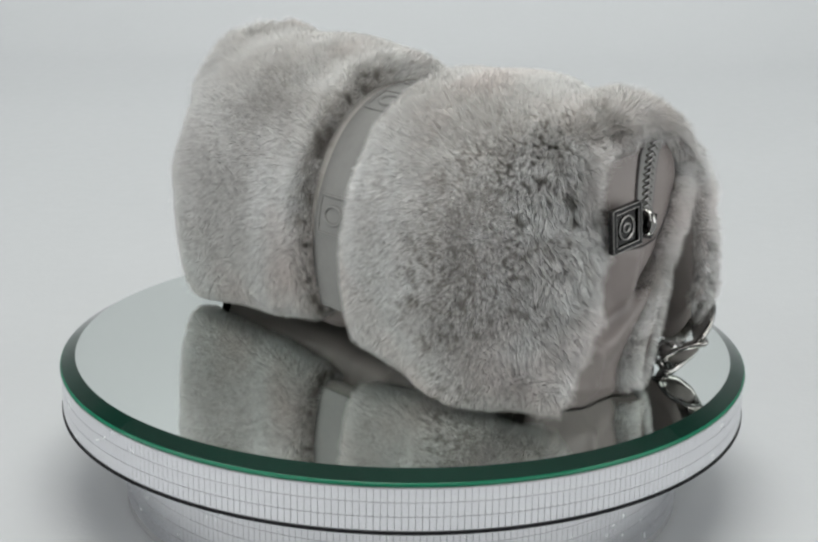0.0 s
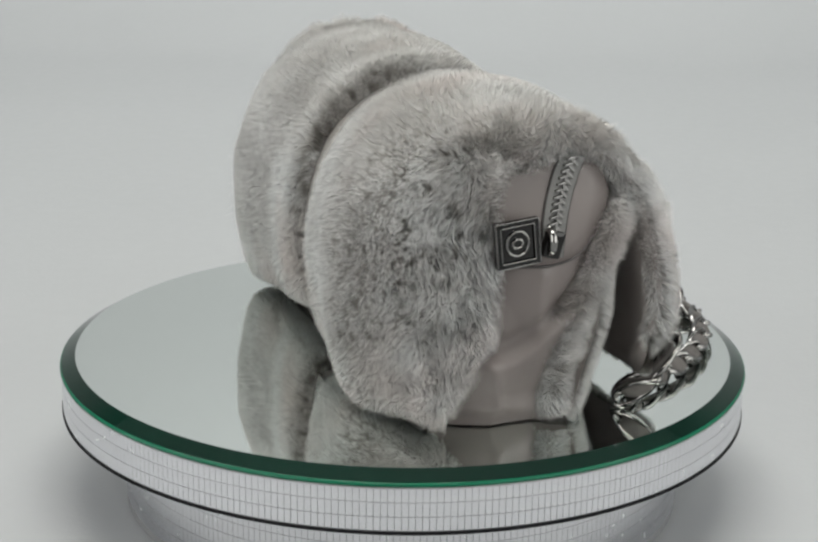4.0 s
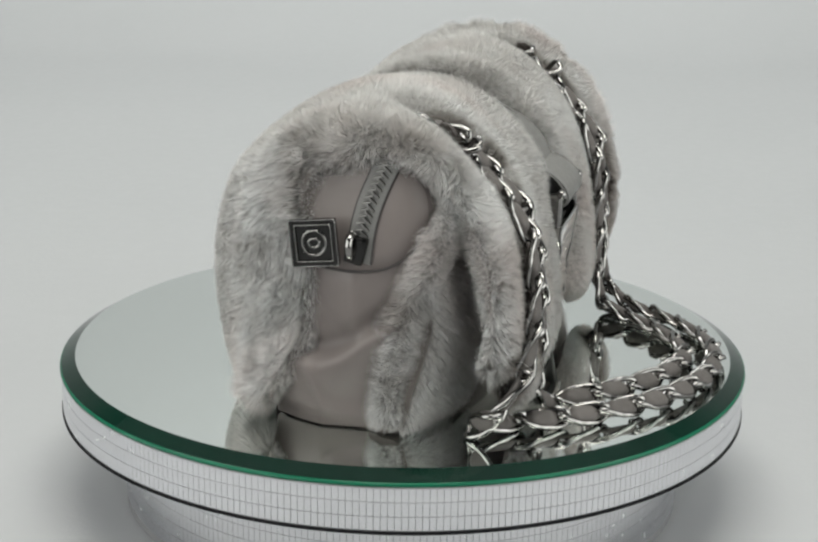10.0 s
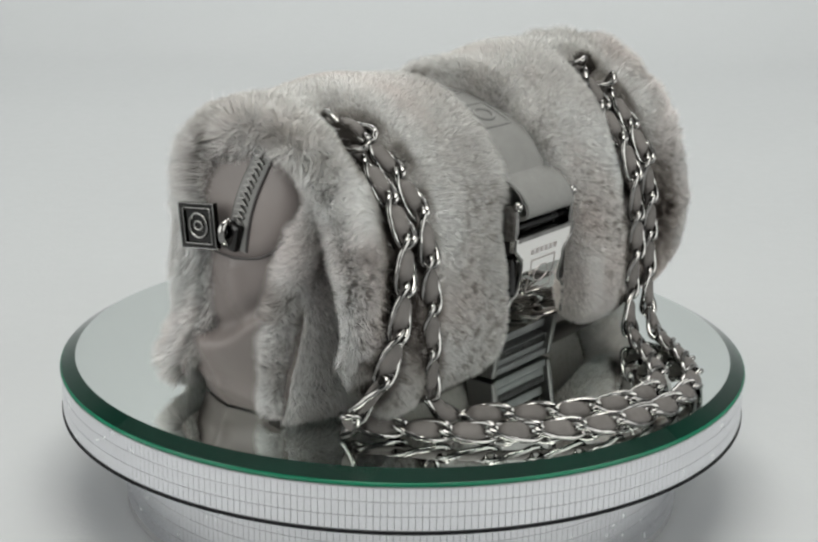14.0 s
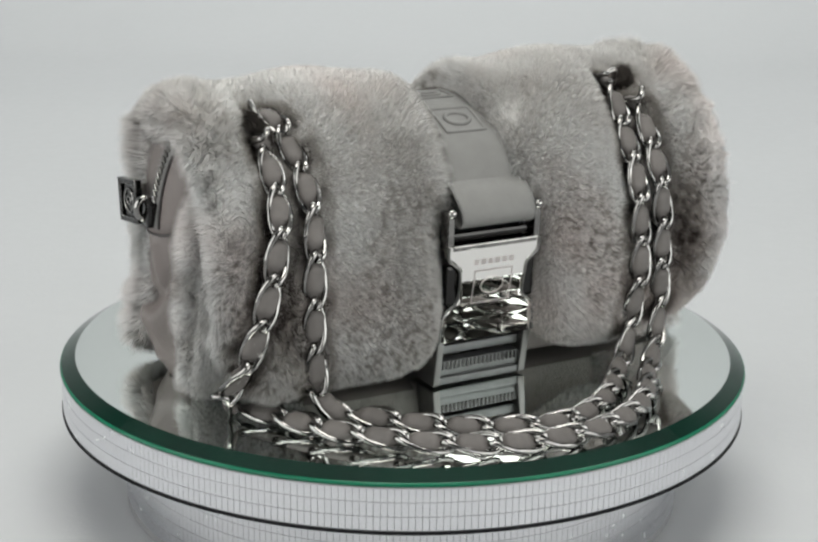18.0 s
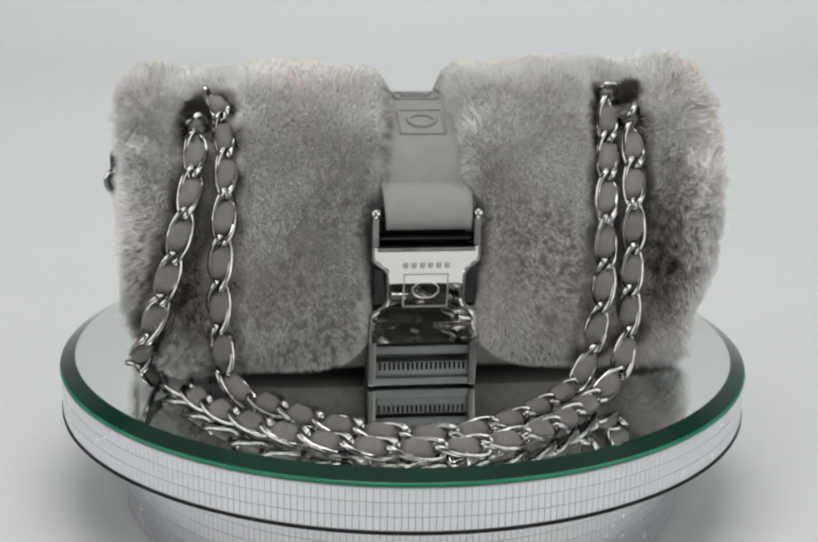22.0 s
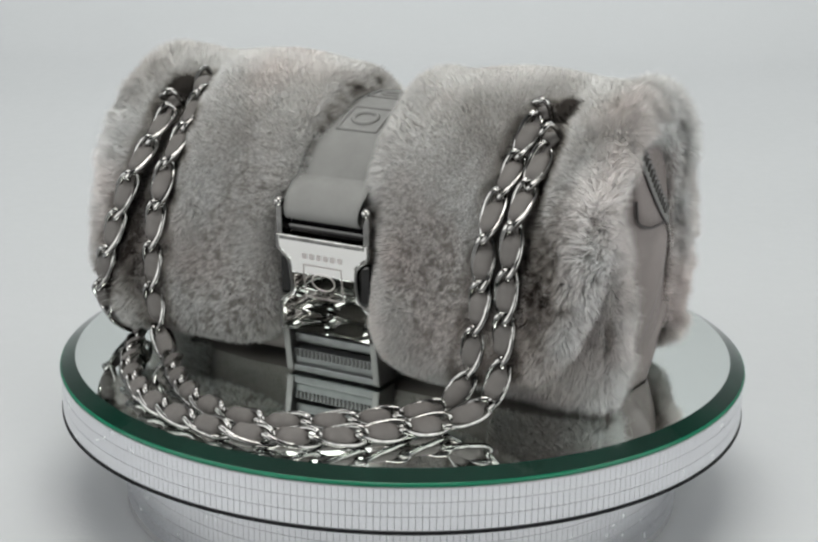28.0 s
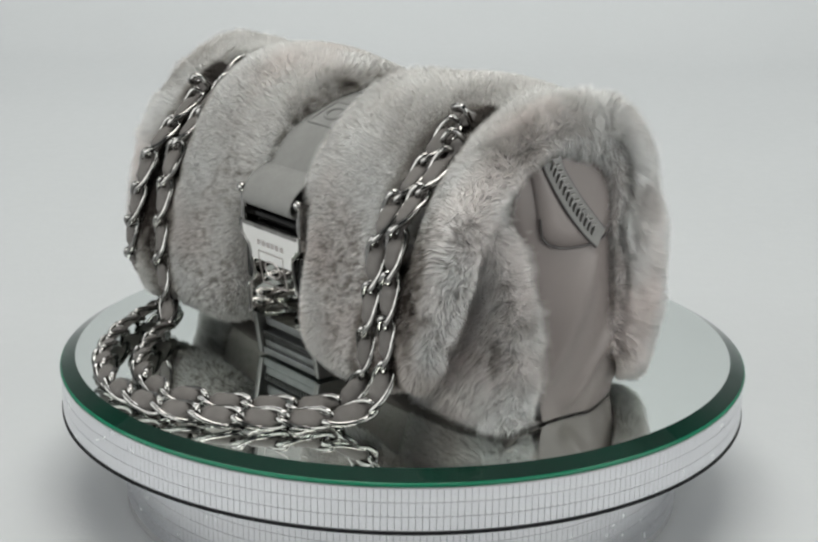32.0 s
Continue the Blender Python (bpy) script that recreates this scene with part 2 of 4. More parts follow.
# ---- the studio ----
def studio():
    # floor and backdrop: one sweep of paper
    zf = -0.067
    line = [(y, zf) for y in np.linspace(-2.6, 1.2, 20)] + [(1.2 + 0.6 * math.sin(a), zf + 0.6 - 0.6 * math.cos(a)) for a in np.linspace(0.1, math.pi / 2, 14)] + [(1.8, z) for z in np.linspace(0.6, 2.2, 6)]
    xs = np.linspace(-2.4, 2.4, 9)
    v = np.array([[(x, y, z) for x in xs] for y, z in line])
    tagged(part("backdrop", mesh_of("backdrop", v.reshape(-1, 3), grid_faces(len(line), len(xs)), PAPER)),
           "seamless pale grey-white studio backdrop paper sweep", "backdrop", "", "structure")
    for name, lo, hi in (("wall_west", (-2.44, -2.6, zf), (-2.4, 2.2, 2.2)), ("wall_east", (2.4, -2.6, zf), (2.44, 2.2, 2.2)), ("ceiling", (-2.44, -1.0, 2.2), (2.44, 2.2, 2.24))):
        tagged(part(name, box_bm(lo, hi, 0, FABRIC, name)), "white fabric side of a photographic light tent", "tent wall", "", "structure")


# ---- the turntable ----
def turntable():
    root = tagged(new("turntable"), "round chromed display turntable with a mirrored glass top", "turntable")
    root.location = (0, 0, 0)
    ri, ro, zo = 0.1433, 0.150, -0.0048
    v, f = lathe([(0.001, 0), (ri, 0), (ri, -0.002), (0.001, -0.002)], 200)
    top = part("mirror_top", mesh_of("mirror_top", v, f, MIRROR, False), root, "round silvered mirror glass top")
    v, f = lathe([(ri, 0), (ro - 0.0008, -0.0031), (ro - 0.0008, -0.0035), (ri - 0.002, -0.0035), (ri - 0.002, -0.0022)], 200)
    part("bevelled_edge", mesh_of("bevelled_edge", v, f, GLASS_EDGE, False), top, "dark green bevelled glass edge")
    v, f = lathe([(ro - 0.0007, -0.0032), (ro - 0.0002, -0.0036), (ro, -0.0042), (ro - 0.0002, zo), (ri - 0.002, zo), (ri - 0.002, -0.0037), (ro - 0.003, -0.0037)], 200)
    part("glass_lip", mesh_of("glass_lip", v, f, GLASS_LIP), top, "bright green rounded glass lip")
    v, f = lathe([(0.10, zo - 0.0003), (ro - 0.0008, zo - 0.0003), (ro - 0.0008, -0.0222), (0.10, -0.0222)], 200)
    rim = part("rim", mesh_of("rim", v, f, GROUT), root, "rim band with fine grey joints between mosaic tiles")
    # the shaded gap under the rim, drawn as a black ring
    v, f = lathe([(0.10, -0.0222), (ro - 0.0002, -0.0222), (ro - 0.0002, -0.0234), (0.10, -0.0234)], 200)
    part("gap_ring", mesh_of("gap_ring", v, f, BLACK), root, "thin black ring drawn for the dark gap under the rim")
    v, f = lathe([(0.05, -0.0235), (0.1235, -0.0235), (0.1235, -0.0668), (0.05, -0.0668)], 200)
    drum = part("base_drum", mesh_of("base_drum", v, f, GROUT), root, "cylindrical base drum faced with silver mosaic")

    def tile_mesh(r, count, h):
        w, d, c = math.pi * r / count - 0.00008, 0.0003, 0.00006
        hh = h / 2 - 0.0001
        lo = [(-d, -w, -hh), (-d, w, -hh), (-d, w, hh), (-d, -w, hh)]
        hi = [(0, -w + c, -hh + c), (0, w - c, -hh + c), (0, w - c, hh - c), (0, -w + c, hh - c)]
        return lo + hi, [(4, 5, 6, 7), (0, 1, 5, 4), (1, 2, 6, 5), (2, 3, 7, 6), (3, 0, 4, 7)]

    def clad(par, r, count, tops, singles):
        for z1, z0 in zip(tops, tops[1:]):
            tv, tf = tile_mesh(r, count, z1 - z0)
            one = mesh_of("mosaic_tile", tv, tf, RIM, False)
            rest_v, rest_f = [], []
            for q in range(count):
                a = 2 * math.pi * (q + 0.5) / count
                m = Matrix.Translation((r * math.cos(a), r * math.sin(a), (z0 + z1) / 2)) @ Matrix.Rotation(a, 4, "Z")
                if abs((math.degrees(a) % 360) - 270) < singles:
                    part("mosaic_tile", one, par).matrix_basis = m
                else:
                    rest_f += [tuple(i + len(rest_v) for i in fc) for fc in tf]
                    rest_v += [tuple(m @ Vector(p)) for p in tv]
            part("mosaic_tiles", mesh_of("mosaic_tiles", rest_v, rest_f, RIM, False), par, "small silver mosaic tiles", "stuff")

    clad(rim, ro - 0.0006, 372, [zo - 0.0006, -0.0109, -0.0165, -0.0220], 38)
    clad(drum, 0.1237, 306, [-0.0237 - 0.0057 * q for q in range(8)], 0)
    return top


# ---- the handbag ----
MM = 0.001
PROFILE = [(36, 3), (42, 11), (46, 26), (48.5, 46), (48, 68), (41.5, 90), (29.5, 110), (10, 125), (-12, 130), (-31, 125.5), (-48, 112.5), (-60, 97), (-68, 78), (-72.5, 58), (-75, 40), (-76, 22), (-72, 9)]
SEC = resample(chaikin(PROFILE, 3), 81)
SEC_T = np.gradient(SEC, axis=0)
SEC_T /= np.linalg.norm(SEC_T, axis=1)[:, None]
SEC_N = np.stack([SEC_T[:, 1], -SEC_T[:, 0]], 1)
if (SEC_N[40] @ np.array([0, 1])) < 0:
    SEC_N = -SEC_N
S01 = np.linspace(0, 1, len(SEC))
HALF = 115.0
CHAIN_OUTER = [(-86.5, -37, 98), (-87.6, -42.5, 105.5), (-88, -48, 104), (-88, -55, 96.5), (-89.5, -64.5, 87), (-91.5, -71, 79), (-95, -75, 66), (-101, -77, 47), (-106, -76, 33), (-111, -70, 19), (-111.5, -61, 9.5), (-104, -56, 5.0), (-96, -63, 4.5), (-89, -79, 4.5), (-77, -97, 4.5), (-62, -113, 4.5), (-43, -127, 4.5), (-20, -136, 4.5), (5, -137.5, 4.5), (26, -131, 4.5), (42, -120, 4.5), (54, -107, 4.5), (63, -95, 4.5), (73, -85, 6.5), (80, -78, 13), (82.5, -75, 27), (82.5, -75, 45), (83, -74, 61), (83.2, -70.5, 80), (84.5, -63, 90), (85.5, -55.5, 98.5), (85.8, -46.5, 107), (86, -42, 107.5), (86, -37, 100)]
CHAIN_INNER = [(-82, -28, 109), (-81, -33, 113.5), (-78.3, -40, 109.5), (-76.3, -49, 101), (-76, -60, 91), (-77, -69.5, 79), (-79, -74, 60), (-80, -75, 43), (-80, -75, 28), (-78, -74, 14), (-74, -76, 5.2), (-66, -82, 4.5), (-57, -93, 4.5), (-45, -105, 4.5), (-30, -116, 4.5), (-12, -123.5, 4.5), (5, -124.5, 4.5), (20, -118, 4.5), (33, -109, 4.5), (44, -98, 4.5), (56, -85, 5.0), (64, -78, 9), (68, -75, 19), (70, -75, 32), (72, -75, 45), (72, -73, 62), (72.5, -69.5, 79), (74, -62, 88), (75.2, -55, 96), (76.8, -45, 109), (78.3, -36, 115), (79.5, -31, 114), (80, -27, 106)]


HOLES = [(-88.5, -38.5, 114), (89, -37, 118)]


def groove(x):
    """How far the belt draws the body in, in mm, along the bag."""
    return 15.0 * np.exp(-(np.abs(x - 1.5) / np.where(x > 1.5, 15.4, 16.6)) ** np.where(x > 1.5, 6, 4))


def shell_point(k, x, inset):
    """Bag-space place of section station k (may be an array) at x, inset mm under the fur's outer face."""
    up = np.clip(SEC_N[k, 1], 0, 1)
    dep = inset + groove(x) * (0.55 + 0.45 * up)
    end = np.clip((np.abs(x) - 84) / 26, 0, 1)
    back = np.clip((SEC[k, 0] + 4) / 30, 0, 1) * np.clip((125 - SEC[k, 1]) / 35, 0, 1)
    close = np.where(x < 0, 27.0 * np.clip((-x - 78) / 37, 0, 1) ** 1.6 * np.clip((SEC[k, 1] + 8) / 45, 0.15, 1), 26.0 * np.clip((x - 94) / 22, 0, 1) ** 1.6)
    bulge = np.where(x < 0, 8.0, 3.5) * np.exp(-((np.abs(x) - np.where(x < 0, 72, 90)) / 27) ** 2)
    dep = dep + (close - bulge) * back + np.where(x < 0, 2.5, 3.0) * end * up ** 3 * (1 - back)
    cut = np.exp(-((np.abs(x - np.where(x < 0, -82.5, 80))) / 10.5) ** 4) * np.clip((S01[k] - 0.5) / 0.06, 0, 1) * np.clip((0.86 - S01[k]) / 0.1, 0, 1)
    dep = dep + 5.5 * cut + (4.8 - 2.6 * end) * up ** 3
    dep = dep + 11.0 * np.exp(-(np.abs(x - 1) / 25.0) ** 6) * np.clip((S01[k] - 0.76) / 0.06, 0, 1)
    lump = 1.3 * np.sin(x * 0.05 + 3 * S01[k]) + 1.0 * np.sin(x * 0.11 + 9 * S01[k])
    y = SEC[k, 0] - SEC_N[k, 0] * (dep + lump)
    z = SEC[k, 1] - SEC_N[k, 1] * (dep + lump) + 0.018 * x * (SEC[k, 1] / 127)
    hem = np.exp(-(np.abs(x - 3) / 30) ** 3)
    z = z + 13.0 * hem * np.clip((S01[k] - 0.82) / 0.18, 0, 1) + 6.0 * hem * np.clip((0.18 - S01[k]) / 0.18, 0, 1)
    z = z + (np.where(x < 0, 21.0, 15.0) * np.clip((np.abs(x) - 94) / 20, 0, 1) ** 1.6 + np.where(x > 0, 7.0, 0) * np.clip((x - 62) / 30, 0, 1)) * np.clip((S01[k] - 0.80) / 0.2, 0, 1)
    z = z + np.where(x < 0, -4.0, 0.0) * np.clip((np.abs(x) - 70) / 20, 0, 1) * np.clip((0.2 - S01[k]) / 0.2, 0, 1)
    y = y + np.where(x > 0, 2.0, 4.0) * np.clip((np.abs(x) - 88) / 27, 0, 1) ** 1.5 * np.clip((S01[k] - 0.80) / 0.2, 0, 1)
    y = y - 6.5 * np.clip((x - 84) / 26, 0, 1) * np.clip((S01[k] - 0.62) / 0.12, 0, 1)
    draw = np.clip((x - 70) / 45, 0, 1) * (0.5 * np.clip((S01[k] - 0.58) / 0.14, 0, 1) + 10.0 * np.clip((S01[k] - 0.82) / 0.18, 0, 1))
    return np.stack([np.where(x > 60, x + 0.06 * (x - 60), x) - draw + 0 * y, y, z], -1)


def shell(bag):
    xs = np.concatenate([HALF * np.sin(np.linspace(-math.pi / 2, math.pi / 2, 97))])
    k = np.arange(len(SEC))
    kk, xx = np.meshgrid(k, xs, indexing="ij")
    half = 10.5 - 5.2 * np.clip((S01[kk] - 0.5) / 0.16, 0, 1)
    edge = np.sqrt(np.clip(1 - np.clip((np.abs(xx) - (HALF - 9)) / 9, 0, 1) ** 2, 0, 1))
    hem = np.sqrt(np.clip(1 - np.clip((np.abs(S01[kk] - 0.5) - 0.47) / 0.03, 0, 1) ** 2, 0, 1))
    h = half * np.minimum(edge, hem)
    out = shell_point(kk, xx, 1.9 + half - h) * MM
    inn = shell_point(kk, xx, 1.9 + half + h) * MM
    n, m = kk.shape
    v = np.concatenate([out.reshape(-1, 3), inn.reshape(-1, 3)])
    fo, fi = grid_faces(n, m), grid_faces(n, m, at=n * m)[:, ::-1]
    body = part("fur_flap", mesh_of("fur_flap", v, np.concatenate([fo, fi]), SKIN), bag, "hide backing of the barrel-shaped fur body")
    body.data.materials.append(LINING)
    idx = np.zeros(len(body.data.polygons), int)
    idx[len(fo):] = 1
    body.data.polygons.foreach_set("material_index", idx)
    no = grid_normals(out)
    if no[n // 2, m // 2, 2] < 0:
        no = -no
    ni = -grid_normals(inn)
    if ni[n // 2, m // 2, 2] > 0:
        ni = -ni

    def wt(c, _):
        x = c[:, 0] / MM
        for hx, hy, hz in HOLES:
            x = np.where(((c - np.array([hx, hy, hz]) * MM) ** 2).sum(1) < 0.0026 ** 2, 0.0, x)
        return np.where((x > np.where(c[:, 1] > 0.015, -15.5, -11)) & (x < 14.5), 0.0, 1.0) * (1 + 0.5 * (np.abs(x) > 92))

    def shag(p):
        return np.clip((np.abs(p[:, 0]) / MM - 94 + 300 * field(p, 60)[:, 0] * MM * 30) / 20, 0, 1)

    def locks(p):
        """Uneven locks of the longer fur at the open ends."""
        return field(p + 0.002 * field(p, 140), 125)[:, 1]

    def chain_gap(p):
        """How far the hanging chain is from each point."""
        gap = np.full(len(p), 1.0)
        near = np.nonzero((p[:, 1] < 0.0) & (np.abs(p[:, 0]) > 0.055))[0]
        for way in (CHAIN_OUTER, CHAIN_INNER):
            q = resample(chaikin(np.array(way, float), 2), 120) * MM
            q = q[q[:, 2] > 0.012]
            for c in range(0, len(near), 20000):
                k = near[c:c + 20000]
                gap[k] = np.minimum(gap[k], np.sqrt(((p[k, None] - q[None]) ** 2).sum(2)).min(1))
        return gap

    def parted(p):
        """Small dark partings in the pile: short curved flecks in patches, darkened dips at the open ends."""
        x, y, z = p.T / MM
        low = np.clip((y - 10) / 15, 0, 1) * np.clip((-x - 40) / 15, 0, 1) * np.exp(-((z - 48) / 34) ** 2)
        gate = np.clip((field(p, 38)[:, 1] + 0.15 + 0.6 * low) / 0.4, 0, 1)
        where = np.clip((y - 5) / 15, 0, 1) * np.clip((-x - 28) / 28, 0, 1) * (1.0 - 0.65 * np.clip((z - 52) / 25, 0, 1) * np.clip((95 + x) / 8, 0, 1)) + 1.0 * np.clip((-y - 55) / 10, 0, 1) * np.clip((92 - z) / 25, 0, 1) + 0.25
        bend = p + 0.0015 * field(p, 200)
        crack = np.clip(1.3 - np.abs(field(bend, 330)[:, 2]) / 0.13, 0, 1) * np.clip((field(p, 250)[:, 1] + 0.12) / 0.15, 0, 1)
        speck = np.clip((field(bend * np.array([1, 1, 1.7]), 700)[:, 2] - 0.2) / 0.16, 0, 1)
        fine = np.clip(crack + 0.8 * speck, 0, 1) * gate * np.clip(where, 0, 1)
        # dips between the end locks, their shade painted in with the dark roots
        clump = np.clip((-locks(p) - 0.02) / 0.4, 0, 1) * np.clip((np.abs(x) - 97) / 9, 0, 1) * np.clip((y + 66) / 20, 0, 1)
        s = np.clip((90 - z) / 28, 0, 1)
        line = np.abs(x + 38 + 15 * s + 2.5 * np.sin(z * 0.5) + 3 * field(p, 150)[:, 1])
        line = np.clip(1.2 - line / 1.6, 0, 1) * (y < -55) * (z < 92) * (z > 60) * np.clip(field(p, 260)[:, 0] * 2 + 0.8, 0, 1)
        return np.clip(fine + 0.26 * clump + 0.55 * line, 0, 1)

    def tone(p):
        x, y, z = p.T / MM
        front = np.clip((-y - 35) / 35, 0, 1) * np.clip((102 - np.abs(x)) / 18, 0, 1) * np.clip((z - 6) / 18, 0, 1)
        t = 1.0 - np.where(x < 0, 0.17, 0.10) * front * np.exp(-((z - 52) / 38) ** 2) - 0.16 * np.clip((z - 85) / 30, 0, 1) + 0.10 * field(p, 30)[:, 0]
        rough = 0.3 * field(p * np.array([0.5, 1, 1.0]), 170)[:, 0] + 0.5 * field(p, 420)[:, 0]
        # shade of the hollows beside the chain, put into the tone as dark patches
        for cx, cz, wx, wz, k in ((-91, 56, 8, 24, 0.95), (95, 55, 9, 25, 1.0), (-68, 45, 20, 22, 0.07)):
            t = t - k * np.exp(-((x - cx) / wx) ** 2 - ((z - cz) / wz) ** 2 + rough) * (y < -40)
        # coat darker round the holes
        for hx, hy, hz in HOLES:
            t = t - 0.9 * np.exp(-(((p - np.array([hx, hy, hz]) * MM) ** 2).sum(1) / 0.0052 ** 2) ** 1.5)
        # contact shade of the hanging chain, painted into the fur along it
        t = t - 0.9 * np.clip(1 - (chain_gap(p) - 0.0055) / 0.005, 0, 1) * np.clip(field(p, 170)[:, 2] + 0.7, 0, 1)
        # shade in the crevices beside the belt, put into the tone
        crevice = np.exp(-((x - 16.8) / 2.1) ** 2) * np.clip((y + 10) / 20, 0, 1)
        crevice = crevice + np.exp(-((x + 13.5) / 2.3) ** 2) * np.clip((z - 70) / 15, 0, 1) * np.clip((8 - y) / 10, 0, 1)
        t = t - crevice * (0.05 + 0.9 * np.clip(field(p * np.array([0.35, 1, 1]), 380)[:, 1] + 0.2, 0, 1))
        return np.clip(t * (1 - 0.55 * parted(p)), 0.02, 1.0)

    def ln(p, _):
        front = np.clip((-p[:, 1] - 0.03) / 0.03, 0, 1)
        press = np.clip((chain_gap(p) - 0.002) / 0.008, 0.5, 1)
        near = 0.0022 * np.where((p[:, 1] < -0.06) & (p[:, 2] < 0.062), -0.3, 1.0) * np.exp(-((np.abs(p[:, 0] / MM - 3) - 19) / 5) ** 2)
        return (0.0030 + near + 0.0062 * shag(p) * (0.72 + 0.45 * np.clip(locks(p) + 0.45, 0, 1)) * (1 - 0.35 * np.clip((p[:, 2] - 0.105) / 0.015, 0, 1)) * (1 - 0.45 * front)) * press * (1 - 0.6 * parted(p))

    def wild(p, _):
        back = np.clip((p[:, 1] - 0.005) / 0.03, 0, 1) * np.clip((-p[:, 0] - 0.02) / 0.03, 0, 1)
        near = np.exp(-((np.abs(p[:, 0] / MM - 3) - 18) / 5) ** 2)
        return 0.11 + 0.08 * back + 0.33 * shag(p) + 0.3 * near * (p[:, 1] > -0.06)

    fur_on("fur_coat", out, no, 760000, ln, body, wt, 3, rise=0.95, comb=(0, 0, -0.3), messy=wild, label="short shorn pale grey fur with dark flecks and painted shade", tone=tone)

    def wt_end(c, _):
        return np.where(np.abs(c[:, 0]) > 0.096, 1.0, 0.0)

    fur_on("guard_hair", out, no, 2600, lambda p, q: np.full(len(p), 0.007), body, wt_end, 17, width=0.00006, comb=(0, 0, -0.4), messy=0.6, label="fine loose guard hairs at the open ends")

    def wt_in(c, _):
        return np.where(np.abs(c[:, 0]) > (HALF - 4) * MM, 1.0, 0.0)

    fur_on("fur_edge", inn, ni, 18000, lambda p, q: np.full(len(p), 0.0045), body, wt_in, 5, comb=(0, 0, -0.4), messy=0.6, label="longer shaggy fur along the open edge")
    return body


def core(bag):
    loop = chaikin([(-44, 95), (-53, 74), (-57, 50), (-56, 26), (-51, 9), (-46, 1), (-20, 1), (20, 1), (27, 12), (28, 50), (22, 90), (-8, 106)], 3, True)
    loop = resample(loop, 72, True)
    xs = np.concatenate([[-115.5], np.linspace(-115, 112, 47), [112.5]])
    rows = []
    for x in xs:
        e = np.clip((abs(x) - 88) / 27, 0, 1) ** 1.1
        q = loop.copy()
        pinch = 1 - (0.12 * np.clip((-x - 50) / 30, 0, 1) + 0.25 * np.clip((-x - 85) / 30, 0, 1) if x < 0 else 0.15 * e)
        pinch = pinch + (0.09 * np.clip((-x - 70) / 20, 0, 1) * np.clip((q[:, 1] - 18) / 25, 0, 1) if x < 0 else 0)
        q[:, 0] = np.where(q[:, 0] < 0, q[:, 0] * pinch, q[:, 0])
        q[:, 0] = np.where(q[:, 0] > 0, q[:, 0] * (1 - (0.5 if x < 0 else 0.3) * e * np.clip(q[:, 1] / 25, 0, 1)), q[:, 0])
        g = groove(x)
        q[:, 0] = -8 + (q[:, 0] + 8) * (1 - g / 90)
        q[:, 1] = q[:, 1] * (1 - g / 160) + g * 0.35
        reach = 101 + (10.5 if x < 0 else 14.5) * np.clip((-q[:, 0] - 12) / 10, 0, 1)
        rows.append(np.stack([np.clip(x, -reach, reach), q[:, 0], q[:, 1]], 1))
    v = np.array(rows) * MM
    n, m = v.shape[:2]
    f = [tuple(a) for a in grid_faces(n, m, False, True)] + [tuple(range(m)), tuple((n - 1) * m + k for k in range(m))[::-1]]
    ob = part("inner_body", mesh_of("inner_body", v.reshape(-1, 3), f, LEATHER), bag, "taupe leather inner barrel of the bag")
    ob.data.materials.append(SKIN)
    for q in ob.data.polygons:
        q.material_index = 1 if q.center[2] > 0.004 and q.center[1] < -0.02 else 0
    vc = np.concatenate([v, v[:, :1]], 1)
    nr = grid_normals(vc)
    axis = vc.mean(1)[:, None]
    if (nr * (vc - axis)).sum() < 0:
        nr = -nr

    def wt(c, q):
        return np.where((q[:, 2] > -0.6) & (c[:, 1] < -0.02) & (c[:, 2] < 0.092) & (np.abs(c[:, 0]) > 0.07), 1.0, 0.0)

    fur_on("fur_coat", vc, nr, 80000, lambda p, q: 0.0042 + 0.003 * np.clip((p[:, 0] - 0.085) / 0.02, 0, 1), ob, wt, 11, rise=0.95, comb=(0, 0, -0.3), messy=0.13, label="pale grey fur on the gusset front")
    return ob


def ridge(y, z, a, b, height, wide):
    ax, az, bx, bz = *a, *b
    dx, dz = bx - ax, bz - az
    s = np.clip(((y - ax) * dx + (z - az) * dz) / (dx * dx + dz * dz), 0, 1)
    d2 = (y - ax - s * dx) ** 2 + (z - az - s * dz) ** 2
    return height * np.exp(-d2 / wide ** 2)


